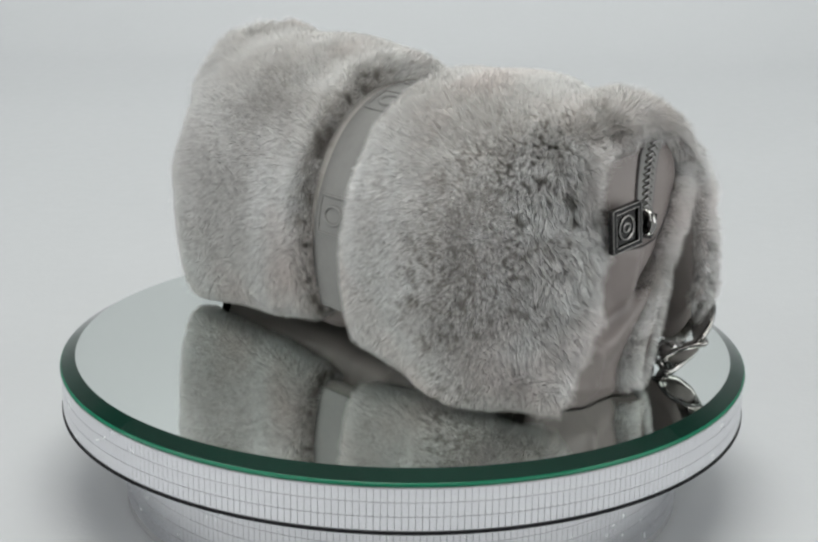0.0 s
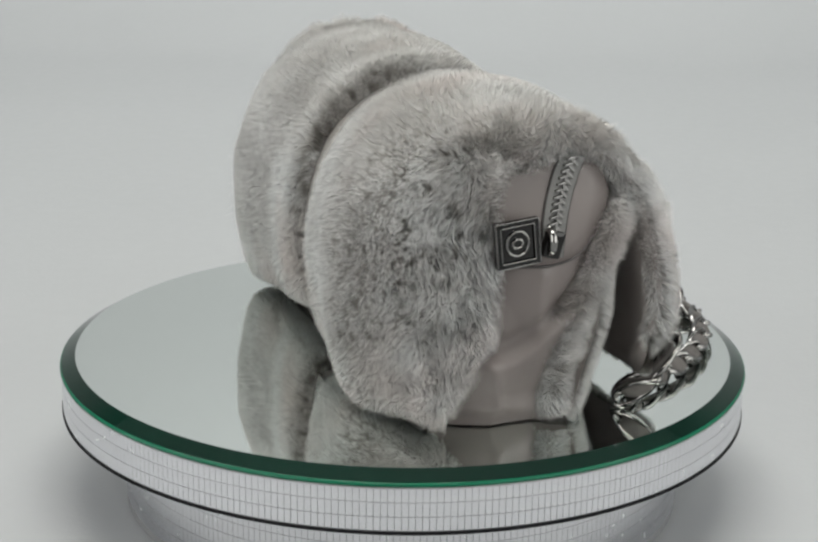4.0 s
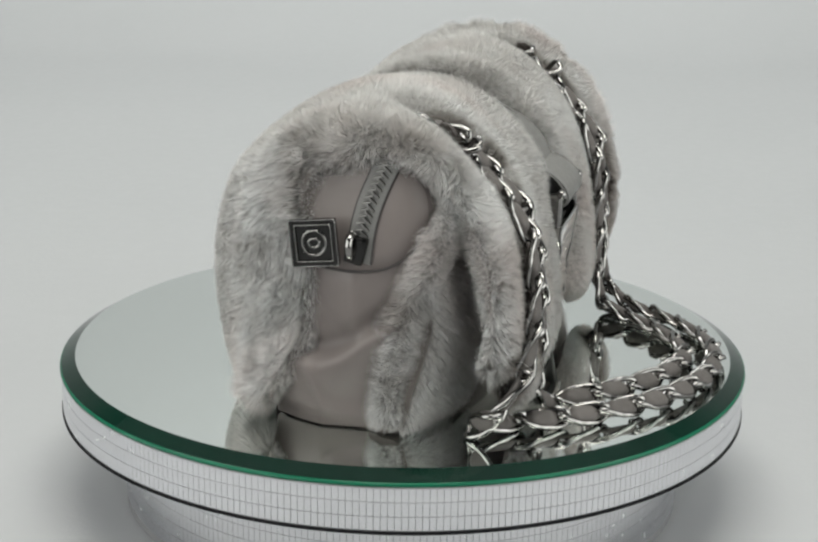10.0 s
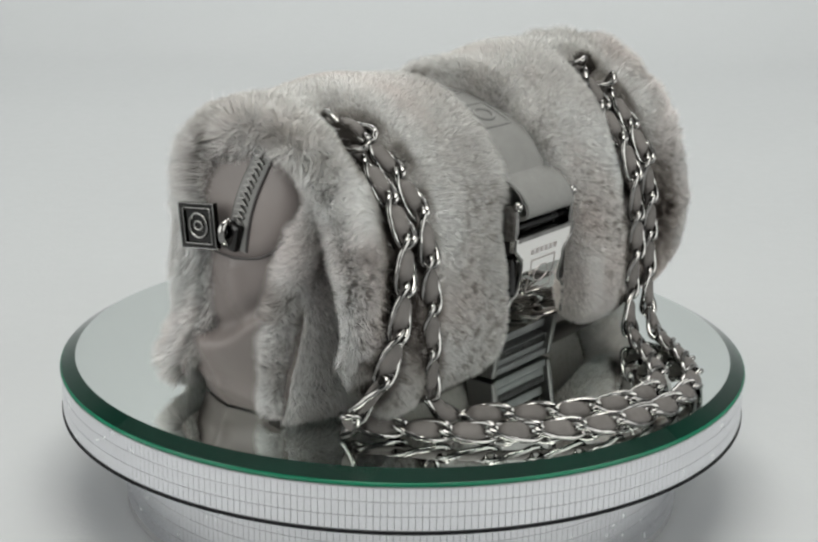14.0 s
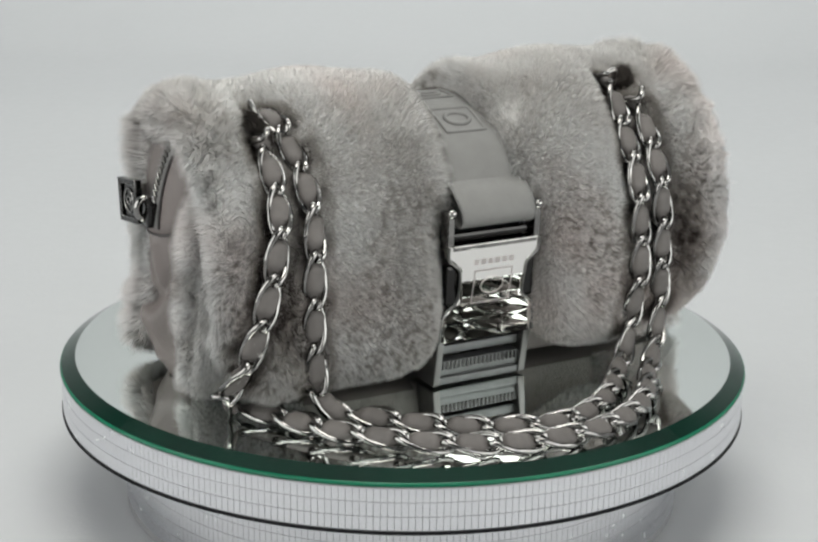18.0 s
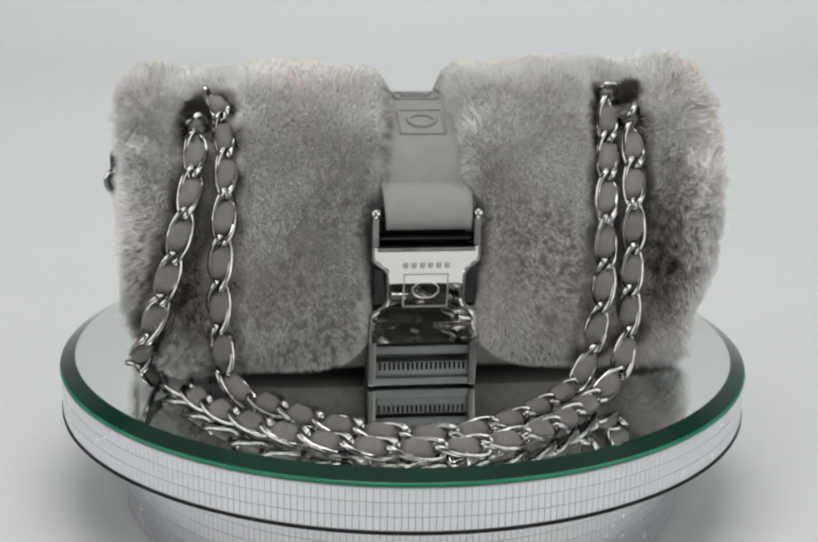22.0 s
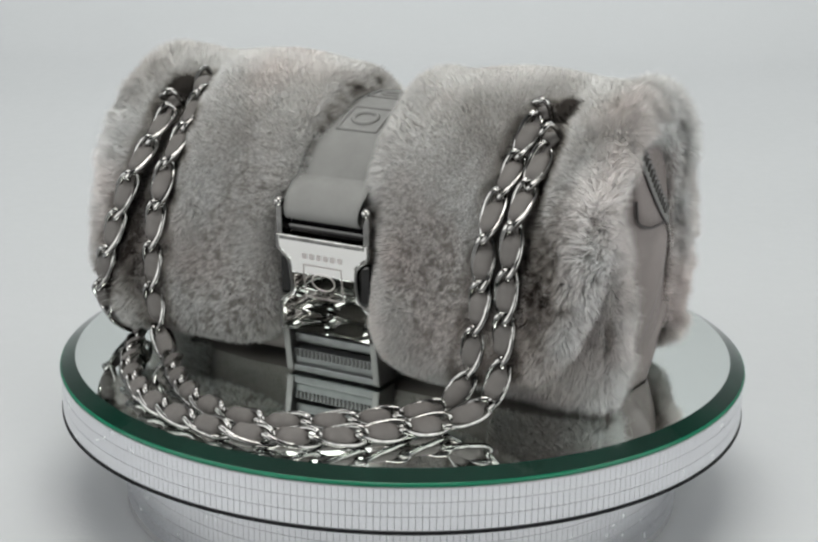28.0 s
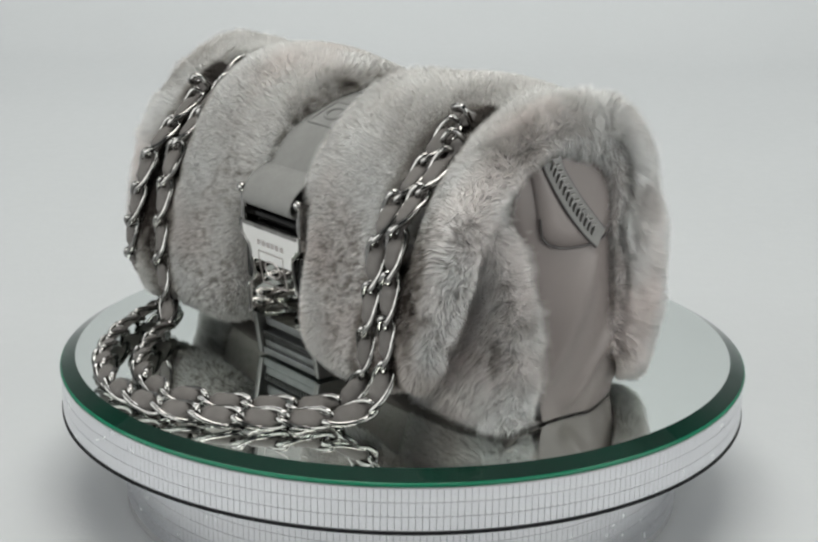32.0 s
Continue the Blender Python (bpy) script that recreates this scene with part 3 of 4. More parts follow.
def end_panel(bag, sgn):
    """The leather end of the barrel, creased, with the zip patch on it."""
    zs, us = np.linspace(0.8, 107, 71), np.linspace(0, 1, 44)
    zz, uu = np.meshgrid(zs, us, indexing="ij")
    lo = np.interp(zz, [2, 30, 60, 90, 107], [-22, -28, -33, -42, -34])
    hi = np.interp(zz, [2, 12, 26, 42, 75, 107], [23, 26, 21, 18, 15, 10]) if sgn < 0 else np.interp(zz, [2, 30, 65, 107], [24, 23, 22, 14])
    yy = lo + (hi - lo) * uu
    x = 112.5 + 6.0 * np.sin(np.clip(zz / 100, 0, 1) * math.pi) ** 0.8 * np.sin(uu * math.pi) ** 0.5 + 1.0 * np.sin(yy * 0.12 + zz * 0.05)
    if sgn < 0:
        crease = 36 + 6 * np.cos((yy + 34) * 0.085) + 0.006 * (yy - 5) ** 2
        below = np.clip(crease - zz, 0, 60)
        x = x - 4.0 * np.clip((62 - zz) / 30, 0, 1)
        x = x - 2.4 * np.exp(-((zz - crease - 5) / 4.0) ** 2) + 5.0 / (1 + np.exp((zz - crease) / 1.1)) * np.exp(-(below / 17) ** 2)
        x = x + ridge(yy, zz, (-13, 42), (-13, 62), 2.0, 4) - ridge(yy, zz, (-4, 44), (4, 62), 1.5, 5) + ridge(yy, zz, (-16, 6), (26, 12), 1.6, 4) + ridge(yy, zz, (6, 29), (0, 10), 1.6, 2.5)
    else:
        x = x + ridge(yy, zz, (-6, 66), (-22, 22), 2.4, 5) - ridge(yy, zz, (8, 60), (2, 20), 1.8, 6) + ridge(yy, zz, (14, 40), (-10, 8), 2.0, 3)
    x = x - 9.0 * np.clip((yy - 2) / 22, 0, 1) * np.clip((26 - zz) / 24, 0, 1)
    v = np.stack([sgn * x, yy, zz], -1) * MM
    w = v - np.array([sgn * 2.5 * MM, 0, 0])
    n, m = zz.shape
    f = np.concatenate([grid_faces(n, m), grid_faces(n, m, at=n * m)[:, ::-1]])
    ob = part("end_panel", mesh_of("end_panel", np.concatenate([v.reshape(-1, 3), w.reshape(-1, 3)]), f, LEATHER), bag, "creased taupe lambskin end panel")

    def surf(y, z):
        q = float(np.clip((z - zs[0]) / (zs[1] - zs[0]), 0, len(zs) - 1.001))
        b = int(q)
        return float(np.interp(y, yy[b], x[b]) * (1 - q % 1) + np.interp(y, yy[b + 1], x[b + 1]) * (q % 1))

    def plate(name, outline, lift, thick, mat, label="", par=None):
        o = resample(np.array(outline, float), 60, True)
        mid = o.mean(0)
        rings = [mid + (o - mid) * q for q in (1.0, 0.985, 0.7, 0.4, 0.1)]
        lifts = [lift - thick, lift, lift, lift, lift]
        vv = [(sgn * (surf(a, b) + l), a, b) for ring, l in zip(rings, lifts) for a, b in ring]
        ff = [tuple(q) for q in grid_faces(5, 60, False, True)] + [tuple(range(240, 300))[::-1]]
        return part(name, mesh_of(name, np.array(vv) * MM, ff, mat), par or ob, label)  # patch

    def cord(name, pts, r, mat, lift, par, label=""):
        q = resample(chaikin(pts, 2), 40)
        path = np.array([(sgn * (surf(a, b) + lift), a, b) for a, b in q]) * MM
        vv, ff = tube(path, r * MM, 6)
        return part(name, mesh_of(name, vv, ff, mat), par, label)

    if sgn < 0:
        patch_o = chaikin([(9, 106), (9, 74), (6, 67), (-2, 66), (-24, 66), (-33, 72), (-41, 84), (-38, 100), (-25, 108)], 2, True)
        zip_a, zip_b = (-25, 106), (-15.5, 70)
        hem = [(9, 100), (9, 74), (5, 67), (-2, 66), (-24, 66), (-33, 72), (-41, 84)]
    else:
        patch_o = chaikin([(-36, 108), (-33, 90), (-30, 72), (-4, 71), (8, 76), (14, 84), (16, 100), (8, 110)], 2, True)
        zip_a, zip_b = (-27, 106), (-3, 73)
        hem = [(-32, 84), (-30, 72), (-4, 71), (8, 76), (14, 84), (16, 100)]
    patch = plate("zip_patch", patch_o, 1.6, 2.2, LEATHER, "smooth leather patch round the zip end")
    cord("seam", hem, 0.55, THREAD, 1.5, patch, "dark edge seam")
    a, b = np.array(zip_a, float), np.array(zip_b, float)
    d = (b - a) / np.linalg.norm(b - a)
    s = np.array([d[1], -d[0]])
    bow = 2.2
    cl = [a + (b - a) * q + s * bow * math.sin(q * math.pi) * sgn for q in np.linspace(0, 1, 14)]
    us = np.linspace(-4.4, 4.4, 9)
    tv = np.array([[(sgn * (surf(*(c + s * u)) + 2.6), *(c + s * u)) for u in us] for c in cl])
    tb = tv - np.array([sgn * 1.5, 0, 0])
    nn, mm = tv.shape[:2]
    tf = np.concatenate([grid_faces(nn, mm), grid_faces(nn, mm, at=nn * mm)[:, ::-1]])
    part("zip_tape", mesh_of("zip_tape", np.concatenate([tv.reshape(-1, 3), tb.reshape(-1, 3)]) * MM, tf, STRAP), patch, "grey woven zip tape")
    cord("tape_edge", [c + s * 4.6 for c in cl], 0.5, THREAD, 2.0, patch)
    cord("tape_edge", [c - s * 4.6 for c in cl], 0.5, THREAD, 2.0, patch)
    tooth = box_bm((-0.8 * MM, -1.7 * MM, -0.5 * MM), (0.8 * MM, 1.7 * MM, 0.5 * MM), 0.25 * MM, TEETH, "zip_tooth")
    last = 1
    for q in np.linspace(0.04, 0.86, 26):
        j = q * 13
        c = cl[int(j)] * (1 - j % 1) + cl[min(13, int(j) + 1)] * (j % 1)
        k = -last
        last = k
        t = part("zip_tooth", tooth, patch)
        cc = c + s * 0.9 * k
        t.matrix_basis = Matrix.Translation(Vector((sgn * (surf(*cc) + 3.0), cc[0], cc[1])) * MM) @ Euler((math.atan2(d[1], d[0]) + math.pi / 2 + 0.5 * k, 0, 0)).to_matrix().to_4x4()
    if sgn < 0:
        # slider and square pull
        xs_ = -(surf(-14.5, 78) + 4.0)
        sl = part("zip_slider", box_bm((-2.2 * MM, -3.6 * MM, -5.2 * MM), (2.2 * MM, 3.6 * MM, 5.2 * MM), 1.6 * MM, PULL, "zip_slider"), patch, "dark steel zip slider")
        sl.matrix_basis = Matrix.Translation(Vector((xs_, -15.0, 74.5)) * MM) @ Euler((radians(14), 0, 0)).to_matrix().to_4x4()
        ang = np.linspace(0, math.pi, 14)
        vv, ff = tube(np.stack([-np.sin(ang) * 3.6 + xs_ - 1, -13.5 - 0 * ang, 76 + np.cos(ang) * 4.2], 1) * MM, 1.5 * MM, 8)
        part("pull_loop", mesh_of("pull_loop", vv, ff, CHROME), patch, "polished metal loop")
        pull = part("zip_pull", box_bm((-0.7 * MM, -7.4 * MM, -7.4 * MM), (0.7 * MM, 7.4 * MM, 7.4 * MM), 0.5 * MM, PULL, "zip_pull"), patch, "square dark metal zip pull with a raised frame")
        pull.matrix_basis = Matrix.Translation(Vector((xs_ - 2.2, 0.0, 76.5)) * MM) @ Euler((radians(-6), 0, radians(3))).to_matrix().to_4x4()
        for y0, y1, z0, z1 in ((-8.6, -6.6, -8.6, 8.6), (6.6, 8.6, -8.6, 8.6), (-6.6, 6.6, -8.6, -6.6), (-6.6, 6.6, 6.6, 8.6)):
            fr = part("pull_frame", box_bm((-1.5 * MM, y0 * MM, z0 * MM), (1.2 * MM, y1 * MM, z1 * MM), 0.4 * MM, PULL, "pull_frame"), patch)
            fr.matrix_basis = pull.matrix_basis.copy()
        # thin bright steel edges on the raised frame, and a ring with a boss in its recess
        for h in (8.5, 6.7):
            sq = np.array([(-h, -h), (h, -h), (h, h), (-h, h)])
            run = resample(chaikin(np.repeat(sq, 3, 0) * 1.0, 1, True), 48, True)
            vv, ff = tube(np.concatenate([np.full((48, 1), -1.5), run], 1) * MM, 0.28 * MM, 5, True)
            part("frame_edge", mesh_of("frame_edge", vv, ff, STEEL), patch, "thin bright steel edge").matrix_basis = pull.matrix_basis.copy()
        aa = np.linspace(0, 2 * math.pi, 28, endpoint=False)
        for ry, rz, r in ((4.4, 4.6, 0.55), (2.0, 1.6, 0.5)):
            vv, ff = tube(np.stack([0 * aa - 0.9, ry * np.cos(aa), rz * np.sin(aa)], 1) * MM, r * MM, 6, True)
            part("pull_relief", mesh_of("pull_relief", vv, ff, STEEL), patch).matrix_basis = pull.matrix_basis.copy()
    # fur-covered piping down the front edge of the panel
    if sgn < 0:
        line = [(-110, -48, 92), (-112.5, -44.5, 80), (-112.5, -37, 62), (-111, -29.8, 47), (-110, -25.5, 31), (-109, -24, 14), (-108, -23.5, 4)]
    else:
        line = [(105, -52, 92), (108, -50.5, 80), (110, -44, 63), (111, -38.5, 46), (110.5, -37, 28), (110, -37, 14), (109, -40, 5)]
    path = resample(chaikin(line, 3), 40)
    rad = np.interp(np.linspace(0, 1, 40), [0, 0.15, 0.6, 1], [2.5, 3.8, 4.2, 3.8]) * (1.0 if sgn < 0 else 1.35)
    vv, ff = tube(path * MM, rad * MM, 12)
    axis = np.repeat(path * MM, 12, 0)
    grow = np.interp(np.linspace(0, 1, 40), [0, 0.15, 0.4, 0.7, 1], [1.0, 1.15, 1.45, 1.4, 1.2]) if sgn < 0 else np.full(40, 1.6)
    vv = np.asarray(vv)
    vv[:, 1] = axis[:, 1] + (vv[:, 1] - axis[:, 1]) * np.repeat(grow, 12)
    vv[:, 0] = axis[:, 0] + (vv[:, 0] - axis[:, 0]) * 0.8
    pp = part("fur_piping", mesh_of("fur_piping", vv, ff, SKIN), bag, "narrow fur-covered piping of the gusset")
    gv = vv.reshape(40, 12, 3)
    gv = np.concatenate([gv, gv[:, :1]], 1)
    gn = gv - (path * MM)[:, None]
    gn /= np.linalg.norm(gn, axis=2)[..., None]
    fur_on("fur_coat", gv, gn, 24000, lambda p, q: np.full(len(p), 0.0058 if sgn < 0 else 0.0085), pp, None, 21, tone=lambda p: np.clip(1.0 - 0.35 * np.clip((field(p, 110)[:, 0] - 0.1) / 0.3, 0, 1) * (np.sin(p[:, 2] * 40) ** 2), 0, 1), comb=(0, 0, -0.3), messy=0.6)
    return ob


def belt(bag):
    """The flat strap drawn round the middle."""
    ks = np.arange(4, int(np.argmax(SEC[40:, 1] < 82)) + 42)
    xs = np.linspace(-16, 22, 17)
    kk, xx = np.meshgrid(ks, xs, indexing="ij")
    crown = 0.9 * (1 - np.abs((xx - 3) / 19.5) ** 6)
    up = np.clip(SEC_N[kk, 1], 0, 1)
    # it leaves the body and comes forward to the buckle at the front
    fwd = np.clip((S01[kk] - 0.57) / 0.15, 0, 1)
    dep = 2.6 - crown + 15 * (0.55 + 0.45 * up) * 0.86 + 2.6 * up ** 3 - 7.5 * fwd * fwd * (3 - 2 * fwd)
    y, z = SEC[kk, 0] - SEC_N[kk, 0] * dep, SEC[kk, 1] - SEC_N[kk, 1] * dep
    top = np.stack([xx, y, z], -1)
    back = np.stack([xx, y + SEC_N[kk, 0] * -2.5, z + SEC_N[kk, 1] * -2.5], -1)
    n, m = kk.shape
    n_belt = n
    f = np.concatenate([grid_faces(n, m), grid_faces(n, m, at=n * m)[:, ::-1]])
    ob = part("belt", mesh_of("belt", np.concatenate([top.reshape(-1, 3), back.reshape(-1, 3)]) * MM, f, STRAP), bag, "smooth grey strap belted round the middle")
    for e in (0, -1):
        q = top[:, e]
        vv, ff = tube(q * MM, 0.9 * MM, 6)
        part("belt_edge", mesh_of("belt_edge", vv, ff, STRAP), ob, "rounded painted strap edge")
    # the strap's end, folded round the buckle's bar and stitched down
    prof = resample(chaikin([(-60.5, 84.6), (-64, 83.2), (-67.5, 81.2), (-71, 78), (-73.2, 74), (-73.0, 70.5), (-69, 69), (-64, 71), (-60, 78)], 3), 40)
    dv = np.gradient(prof, axis=0)
    pn = np.stack([dv[:, 1], -dv[:, 0]], 1) / np.linalg.norm(dv, axis=1)[:, None]
    xl = np.linspace(-1, 1, 15)
    half_w = np.interp(np.arange(40), [0, 10, 20, 40], [17.6, 17.4, 16.6, 16.0])
    sag = 0.5 * np.sin(xl * 5.0)[None, :, None] * np.interp(np.arange(40), [8, 14, 22], [0, 1, 0])[:, None, None] - 1.0 * np.abs(xl)[None, :, None] ** 6
    core_v = np.stack([np.broadcast_to(1.6 + half_w[:, None] * xl, (40, 15)), np.broadcast_to(prof[:, :1], (40, 15)), np.broadcast_to(prof[:, 1:], (40, 15))], -1)
    off = np.concatenate([np.zeros((40, 1)), pn], 1)[:, None]
    v, vi = core_v - off * (0.9 + sag), core_v + off * 0.9
    n, m = v.shape[:2]
    f = np.concatenate([grid_faces(n, m), grid_faces(n, m, at=n * m)[:, ::-1]])
    side = [(i * m + j, (i + 1) * m + j, (i + 1) * m + j + n * m, i * m + j + n * m) for j in (0, m - 1) for i in range(n - 1)]
    fold = part("belt_loop", mesh_of("belt_loop", np.concatenate([v.reshape(-1, 3), vi.reshape(-1, 3)]) * MM, [tuple(q) for q in f] + side, STRAP), ob, "strap folded over the buckle bar")
    k = int(np.argmin(np.abs(prof[:, 1] - 82.6)))
    stitch_me = None
    for x in np.linspace(-14.0, 17.2, 20):
        st = np.array([(-0.62, 0, 0), (-0.3, 0, 0.22), (0.3, 0, 0.22), (0.62, 0, 0)]) * MM
        if stitch_me is None:
            sv, sf = tube(st, 0.24 * MM, 5)
            stitch_me = mesh_of("stitch", sv, sf, THREAD)
        part("stitch", stitch_me, fold).location = Vector((x, prof[k, 0] - pn[k, 0] * 0.95, prof[k, 1] - pn[k, 1] * 0.95)) * MM
    # raised square marks pressed into the strap, one after another round it
    ki = int(np.argmin(np.abs(SEC[:40, 1] - 64)))
    step = np.linalg.norm(np.diff(SEC, axis=0), axis=1).mean()

    def on_belt(x, s):
        k = np.clip(s - 4, 0, n_belt - 1.001)
        a, f = int(k), k % 1
        c = np.clip((x + 16) / 38 * 16, 0, 15.999)
        b, g = int(c), c % 1
        return (1 - f) * ((1 - g) * top[a, b] + g * top[a, b + 1]) + f * ((1 - g) * top[a + 1, b] + g * top[a + 1, b + 1])

    for q in (0, 2, 3, 4):
        kc = ki + q * 34.0 / step
        if kc + 10.0 / step > n_belt + 3:
            continue
        sq = [(-9, -9), (9, -9), (9, 9), (-9, 9)]
        walk_sq = [(sq[e][0] + (sq[(e + 1) % 4][0] - sq[e][0]) * u, sq[e][1] + (sq[(e + 1) % 4][1] - sq[e][1]) * u) for e in range(4) for u in np.linspace(0, 1, 7)[:-1]]
        oval = [(5.4 * math.cos(u), 4.4 * math.sin(u)) for u in np.linspace(0, 2 * math.pi, 24, endpoint=False)]
        for shape, r in ((walk_sq, 0.75), (oval, 0.95)):
            vv, ff = tube((np.array([on_belt(2 + x, kc + y / step) for x, y in shape]) + np.array([0, *SEC_N[int(kc)]]) * r * 0.1) * MM, r * MM, 6, True)
            part("raised_mark", mesh_of("raised_mark", vv, ff, STRAP), ob, "raised mark pressed into the strap")
    return ob


def buckle(bag):
    cx = 1.0

    def yf(z):
        return np.interp(z, [0, 20, 30, 40, 47, 62, 80], [-64.0, -67.4, -68.1, -69.5, -71.2, -72.2, -72.2])

    def lean(z):
        """The lower frame leans in towards the bag."""
        return np.interp(z, [0, 21, 40, 55, 80], [10.4, 6.9, 6.5, 6.0, 5.2])

    def rows_mesh(name, rows, thick, mat, across=31):
        z = np.array([r[0] for r in rows], float)
        hw = np.array([r[1] for r in rows], float)
        u = np.linspace(-1, 1, across)
        zz, uu = np.meshgrid(z, u, indexing="ij")
        x = cx + uu * hw[:, None]
        soft = 0.7 * np.clip((np.abs(uu) - 0.93) / 0.07, 0, 1) ** 2
        fr = np.stack([x, yf(zz) + soft, zz], -1)
        bk = np.stack([x, yf(zz) + thick, zz], -1)
        n, m = zz.shape
        fa = grid_faces(n, m)
        loop = [(i, 0) for i in range(n)] + [(n - 1, j) for j in range(1, m)] + [(i, m - 1) for i in range(n - 2, -1, -1)] + [(0, j) for j in range(m - 2, 0, -1)]
        ids = [i * m + j for i, j in loop]
        side = [(a, b, b + n * m, a + n * m) for a, b in zip(ids, ids[1:] + ids[:1])]
        f = [tuple(q) for q in fa] + [tuple(q) for q in (fa + n * m)[:, ::-1]] + side
        return mesh_of(name, np.concatenate([fr.reshape(-1, 3), bk.reshape(-1, 3)]) * MM, f, mat)

    outline = [(62, 21.2), (59, 21.3), (56.5, 21.0), (55, 19.5), (53.5, 17.5), (52, 16.0), (50, 15.4), (46, 15.2), (42, 15.2), (39, 15.4), (37, 16.4), (35.5, 18.5), (34, 20.8), (32, 21.8), (28, 22.0), (24, 22.0), (21, 22.0)]
    zi = np.concatenate([np.linspace(62, 47.05, 24), np.linspace(46.95, 21, 40)])
    zo = [o[0] for o in outline][::-1]
    ho = [o[1] for o in outline][::-1]
    rows = [(z, float(np.interp(z, zo, ho))) for z in zi]
    ob = part("buckle", rows_mesh("buckle", rows, 3.0, PLATE), bag, "polished side-release metal buckle")
    for sd in (-1, 1):
        edge = np.array([(cx + sd * (o[1] - 0.2), yf(o[0]) + 0.15, o[0]) for o in outline])
        vv, ff = tube(resample(edge, 60) * MM, 0.55 * MM, 6)
        part("plate_rim", mesh_of("plate_rim", vv, ff, RAIL), ob, "bright rounded rim of the plate")
    hard = ob.modifiers.new("edge", "EDGE_SPLIT")
    hard.split_angle = radians(40)

    def block(name, x0, x1, y0, y1, z0, z1, mat=CHROME, r=0.6, label=""):
        me = box_bm((x0 * MM, (y0 - 2.8) * MM, z0 * MM), (x1 * MM, (y1 - 2.8) * MM, z1 * MM), r * MM, mat, name)
        for v in me.vertices:
            v.co.y += lean(v.co.z / MM) * MM
        return part(name, me, ob, label)

    for s in (-1, 1):
        a, b = sorted((cx + s * 18.6, cx + s * 21.4))
        block("prong", a, b, -74.6, -67, 60.5, 75.6, r=1.2, label="polished upright side of the buckle frame")
        lv, lf = lathe([(0.0001, 0.0021), (0.0012, 0.0018), (0.002, 0.0008), (0.0021, -0.0004), (0.0016, -0.0016), (0.0001, -0.002)], 18)
        part("prong_tip", mesh_of("prong_tip", lv, lf, CHROME), ob, "rounded polished tip").location = ((cx + s * 20.0) * MM, -71.6 * MM, 75.4 * MM)
        a, b = sorted((cx + s * 15.5, cx + s * 20.5))
        block("release_arm", a, b, -73.0, -68.0, 36.5, 53.5, PULL, 1.4, "dark sprung release arm")
        a, b = sorted((cx + s * 18.9, cx + s * 22.0))
        block("side_rail", a, b, -70.6, -57.0, 1.0, 21.4, RAIL, 0.9, "side rail of the lower frame")
    block("cross_bar", cx - 19, cx + 19, -71.5, -67.5, 63.0, 66.2, PULL, 1.2, "dark cross bar")
    # added block: the open slot's shade as plain black
    block("slot_shade", cx - 19, cx + 19, -66.8, -63.0, 60.5, 71.0, BLACK, 0.6, "black block added as the shade inside the slot")
    block("top_lip", cx - 19.5, cx + 19.5, -75.6, -70, 60.2, 62.4, CHROME, 0.6)
    block("bar", cx - 19.5, cx + 19.5, -66.5, -62.0, 13.6, 17.6, SATIN, 1.2, "slide bar")
    block("bottom_lip", cx - 19.5, cx + 19.5, -69.8, -60, 1.0, 4.2, SATIN, 0.8, "bottom lip of the frame")
    block("ribbed_bar", cx - 19.5, cx + 19.5, -68.6, -62.0, 4.0, 11.4, SATIN, 1.6, "ribbed lower bar")
    rib = box_bm((-0.45 * MM, -0.5 * MM, -1.6 * MM), (0.45 * MM, 0.5 * MM, 1.6 * MM), 0.2 * MM, PULL, "rib")
    for x in np.linspace(cx - 17, cx + 17, 19):
        part("rib", rib, ob).location = (x * MM, (-71.4 + lean(9.4)) * MM, 9.4 * MM)
    # engraved square with a double ring, and a short engraved bar above it
    for x0, x1, z0, z1 in ((-9, 9, 50.4, 51.0), (-9, 9, 36.5, 37.1), (-9, -8.4, 37.1, 50.4), (8.4, 9, 37.1, 50.4), *((x - 1.1, x + 1.1, 53.3, 55.5) for x in (-8.2, -4.9, -1.6, 1.6, 4.9, 8.2))):
        n = 10
        zs = np.linspace(z0, z1, n)
        v = [(cx + x, yf(z) - 0.12, z) for z in zs for x in (x0, x1)] + [(cx + x, yf(z) + 0.2, z) for z in zs for x in (x0, x1)]
        f = [tuple(q) for q in grid_faces(n, 2)] + [tuple(q) for q in grid_faces(n, 2, at=2 * n)[:, ::-1]]
        part("engraving", mesh_of("engraving", np.array(v) * MM, f, ENGRAVE), ob, "engraved mark")
    a = np.linspace(0, 2 * math.pi, 32, endpoint=False)
    z = 44 + 3.6 * np.sin(a)
    vv, ff = tube(np.stack([cx + 5.2 * np.cos(a), yf(z) - 0.02, z], 1) * MM, 0.28 * MM, 5, True)
    part("engraving", mesh_of("engraving", vv, ff, ENGRAVE), ob, "engraved oval ring")
    return ob


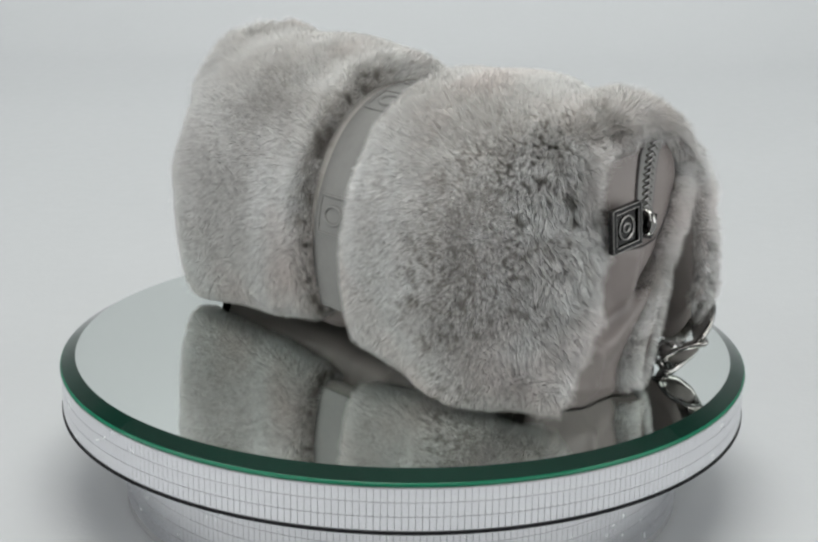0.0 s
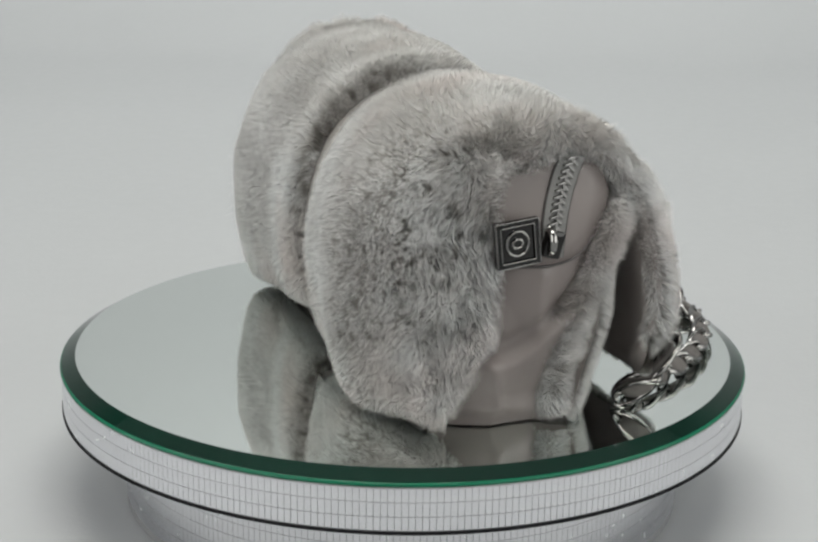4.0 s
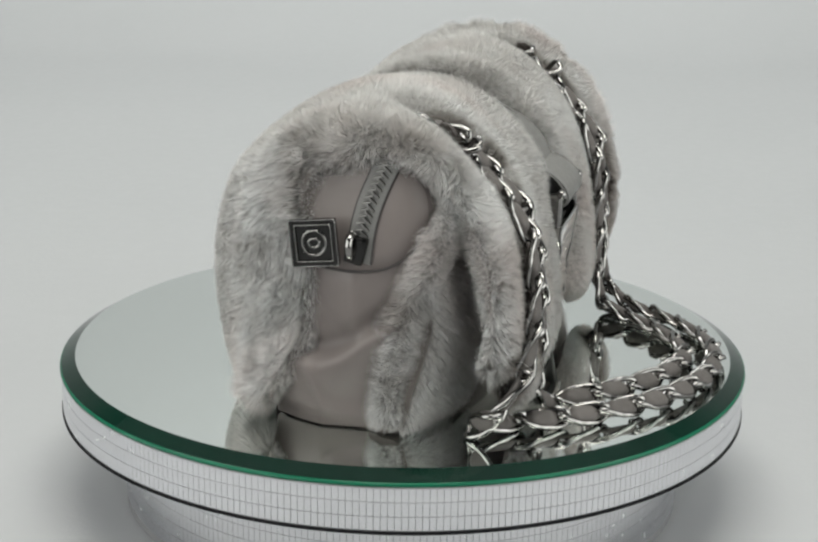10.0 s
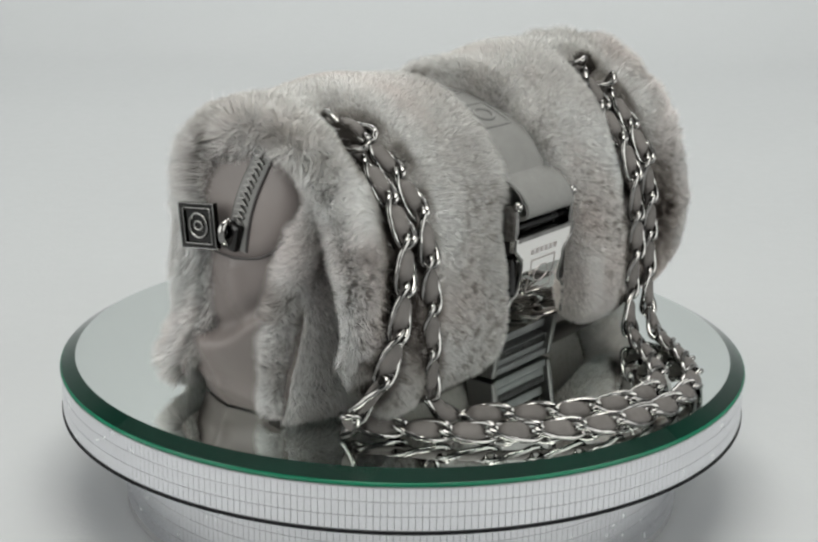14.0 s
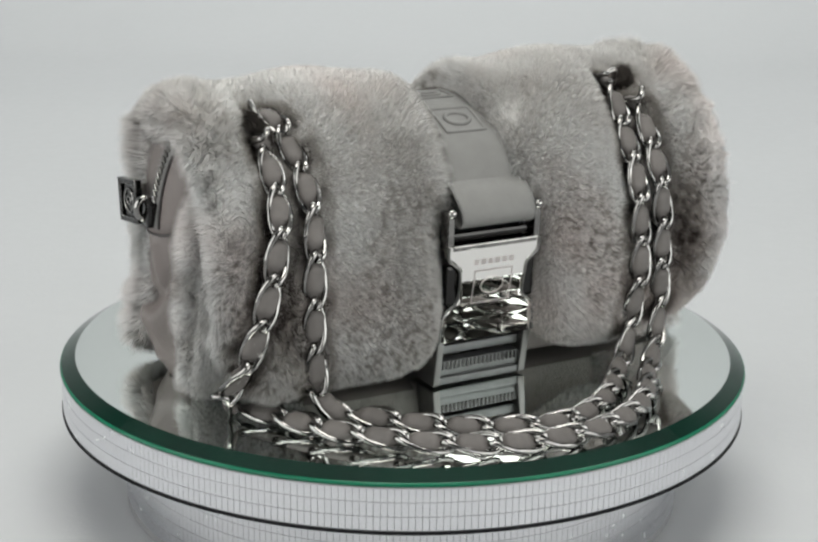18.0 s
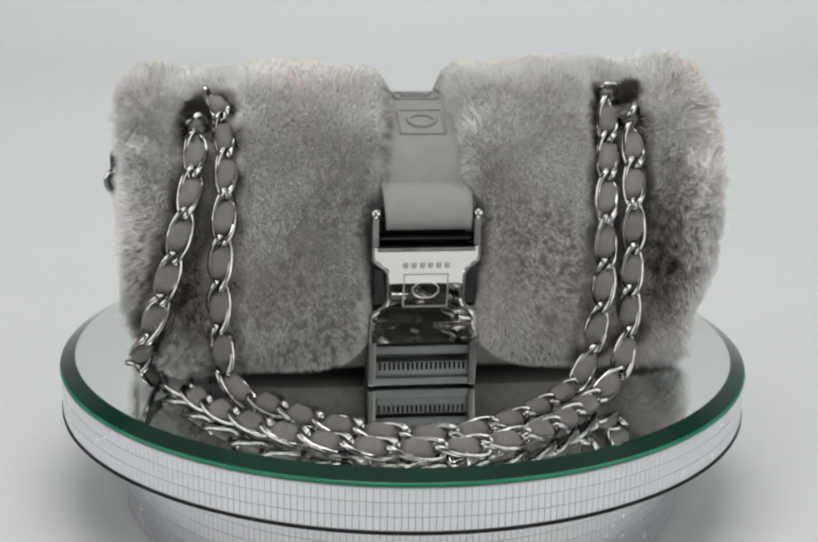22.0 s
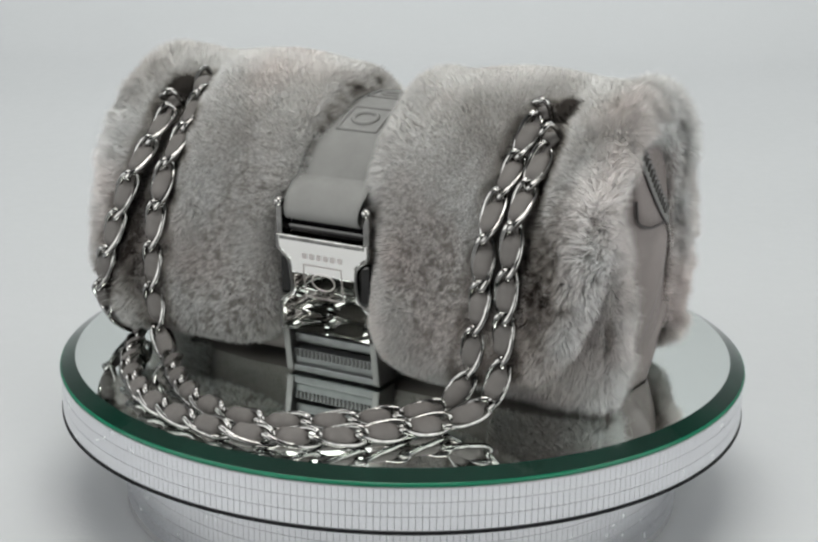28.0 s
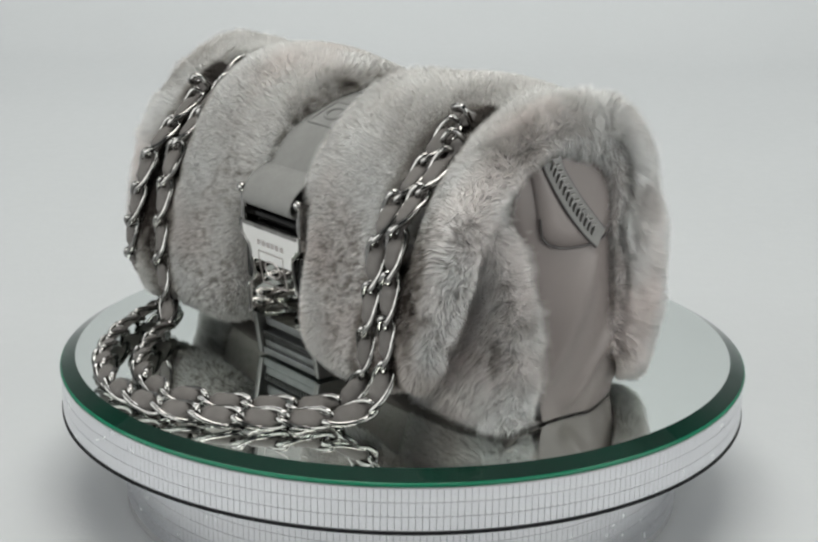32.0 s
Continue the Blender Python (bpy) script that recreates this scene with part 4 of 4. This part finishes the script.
def frames_along(path):
    """Tangents, and normals that face outwards: off the bag where the chain hangs, away from it where the chain stands on edge on the table."""
    t = np.gradient(path, axis=0)
    t /= np.linalg.norm(t, axis=1)[:, None]
    z = path[:, 2]
    roll = np.radians(np.interp(z, [4.5, 9, 16, 70, 95, 120], [57, 34, 4, 6, 32, 60]))
    out = np.cross(t, np.array([0.0, 0, 1.0]))
    out /= np.linalg.norm(out, axis=1)[:, None] + 1e-9
    lie = np.clip((20 - z) / 12, 0, 1)[:, None] * np.clip(np.linalg.norm(t[:, :2], axis=1) * 2 - 0.6, 0, 1)[:, None]
    flat = out * lie + np.array([0.0, -1.0, 0]) * (1 - lie)
    flat /= np.linalg.norm(flat, axis=1)[:, None]
    ref = flat * np.cos(roll)[:, None] + np.array([0, 0, 1.0]) * np.sin(roll)[:, None]
    ref[:, 0] += 0.12 * np.sin(z * 0.12)
    ker = np.ones(13) / 13
    ref = np.stack([np.convolve(np.pad(ref[:, c], 6, mode="edge"), ker, "valid") for c in range(3)], 1)
    ref = ref - t * (ref * t).sum(1)[:, None]
    return t, ref / np.linalg.norm(ref, axis=1)[:, None]


def chain(bag):
    # one link: an oval of round wire, twisted along its length so that its neighbours cross it at the ends
    a = np.linspace(0, 2 * math.pi, 40, endpoint=False)
    x = 10.6 * np.sign(np.cos(a)) * np.abs(np.cos(a)) ** 0.95
    w = 3.8 * np.sign(np.sin(a)) * np.abs(np.sin(a)) ** 0.45
    tw = 1.2 * np.sign(x) * np.abs(x / 10.6) ** 1.4
    vv, ff = tube(np.stack([x, w * np.cos(tw), w * np.sin(tw)], 1) * MM, 1.2 * MM, 8, True)
    link_me = mesh_of("link", vv, ff, CHROME)
    rng = random.Random(5)
    for ctrl in (CHAIN_OUTER, CHAIN_INNER):
        fine = chaikin(np.array(ctrl, float), 3)
        total = np.linalg.norm(np.diff(fine, axis=0), axis=1).sum()
        count = int(round(total / 17.2))
        path = resample(fine, count * 18 + 1)
        t, nr = frames_along(path)
        sd = np.cross(nr, t)
        # the lace woven through the links: puffed out in each link, drawn narrow where it passes the joint
        ph = np.arange(len(path)) / 18.0
        puff = np.clip((np.abs(np.sin(ph * math.pi)) - 0.3) / 0.5, 0, 1) ** 0.7
        wid, thick = 1.4 + 2.5 * puff, 0.6 + 1.4 * puff
        off = 1.1 * puff - 0.6
        aa = np.linspace(0, 2 * math.pi, 12, endpoint=False)
        lv = (path + nr * off[:, None])[:, None] + wid[:, None, None] * np.cos(aa)[None, :, None] * sd[:, None] + thick[:, None, None] * np.sin(aa)[None, :, None] * nr[:, None]
        lf = [tuple(q) for q in grid_faces(len(path), 12, False, True)] + [tuple(range(12))[::-1], tuple((len(path) - 1) * 12 + k for k in range(12))]
        lace = part("chain_strap", mesh_of("chain_strap", lv.reshape(-1, 3) * MM, lf, LACE), bag, "grey leather lace woven through a curb chain")
        for q in range(count):
            k = q * 18 + 9
            m = Matrix(((t[k][0], sd[k][0], nr[k][0], path[k][0] * MM), (t[k][1], sd[k][1], nr[k][1], path[k][1] * MM), (t[k][2], sd[k][2], nr[k][2], path[k][2] * MM), (0, 0, 0, 1)))
            ob = part("link", link_me, lace, "polished curb chain link" if q == 0 else "")
            ob.matrix_basis = m @ Matrix.Rotation(rng.uniform(-0.16, 0.16), 4, "X")


def tufts(bag):
    """Tufts of dark fur where the chain passes inside."""
    for x, y, z in HOLES:
        n, u = np.array([0, -0.5, 0.866]), np.array([1.0, 0, 0])
        w = np.cross(n, u)
        g = np.linspace(-1, 1, 6)
        gu, gw = np.meshgrid(g * 3.4, g * 3.0, indexing="ij")
        v = np.array([x, y, z]) - 4.6 * n + gu[..., None] * u + gw[..., None] * w - ((gu ** 2 + gw ** 2) * 0.12)[..., None] * n
        nr = n + 0.12 * gu[..., None] * u + 0.12 * gw[..., None] * w
        nr = nr / np.linalg.norm(nr, axis=2)[..., None]
        v = v * MM
        back = v - 1.0 * MM * n
        f = np.concatenate([grid_faces(6, 6), grid_faces(6, 6, at=36)[:, ::-1]])
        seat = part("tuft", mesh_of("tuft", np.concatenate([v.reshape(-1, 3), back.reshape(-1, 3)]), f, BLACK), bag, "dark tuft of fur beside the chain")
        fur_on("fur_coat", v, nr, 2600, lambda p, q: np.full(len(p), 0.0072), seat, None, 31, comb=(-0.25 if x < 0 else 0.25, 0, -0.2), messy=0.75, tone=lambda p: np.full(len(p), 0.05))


def handbag():
    bag = tagged(new("handbag"), "grey fur barrel handbag with metal buckle and chain strap", "handbag")
    shell(bag)
    core(bag)
    end_panel(bag, -1)
    end_panel(bag, 1)
    belt(bag)
    buckle(bag)
    chain(bag)
    tufts(bag)
    return bag


TURN = [(0, 133.71), (2, 122.30), (4, 110.90), (6, 99.54), (8, 88.18), (10, 76.75), (12, 65.31), (14, 53.90), (16, 42.48), (18, 30.99), (20, 19.50), (22, 8.01), (24, -3.44), (26, -14.80), (28, -26.15), (30, -37.53), (32, -48.92)]

studio()
mirror_top = turntable()
bag = handbag()


def motions():
    walk(bag, [(t, pose(0, 0, 0, 0, 0, a)) for t, a in TURN])
    walk(mirror_top, [(t, pose(0, 0, 0, 0, 0, a)) for t, a in TURN])


motions()
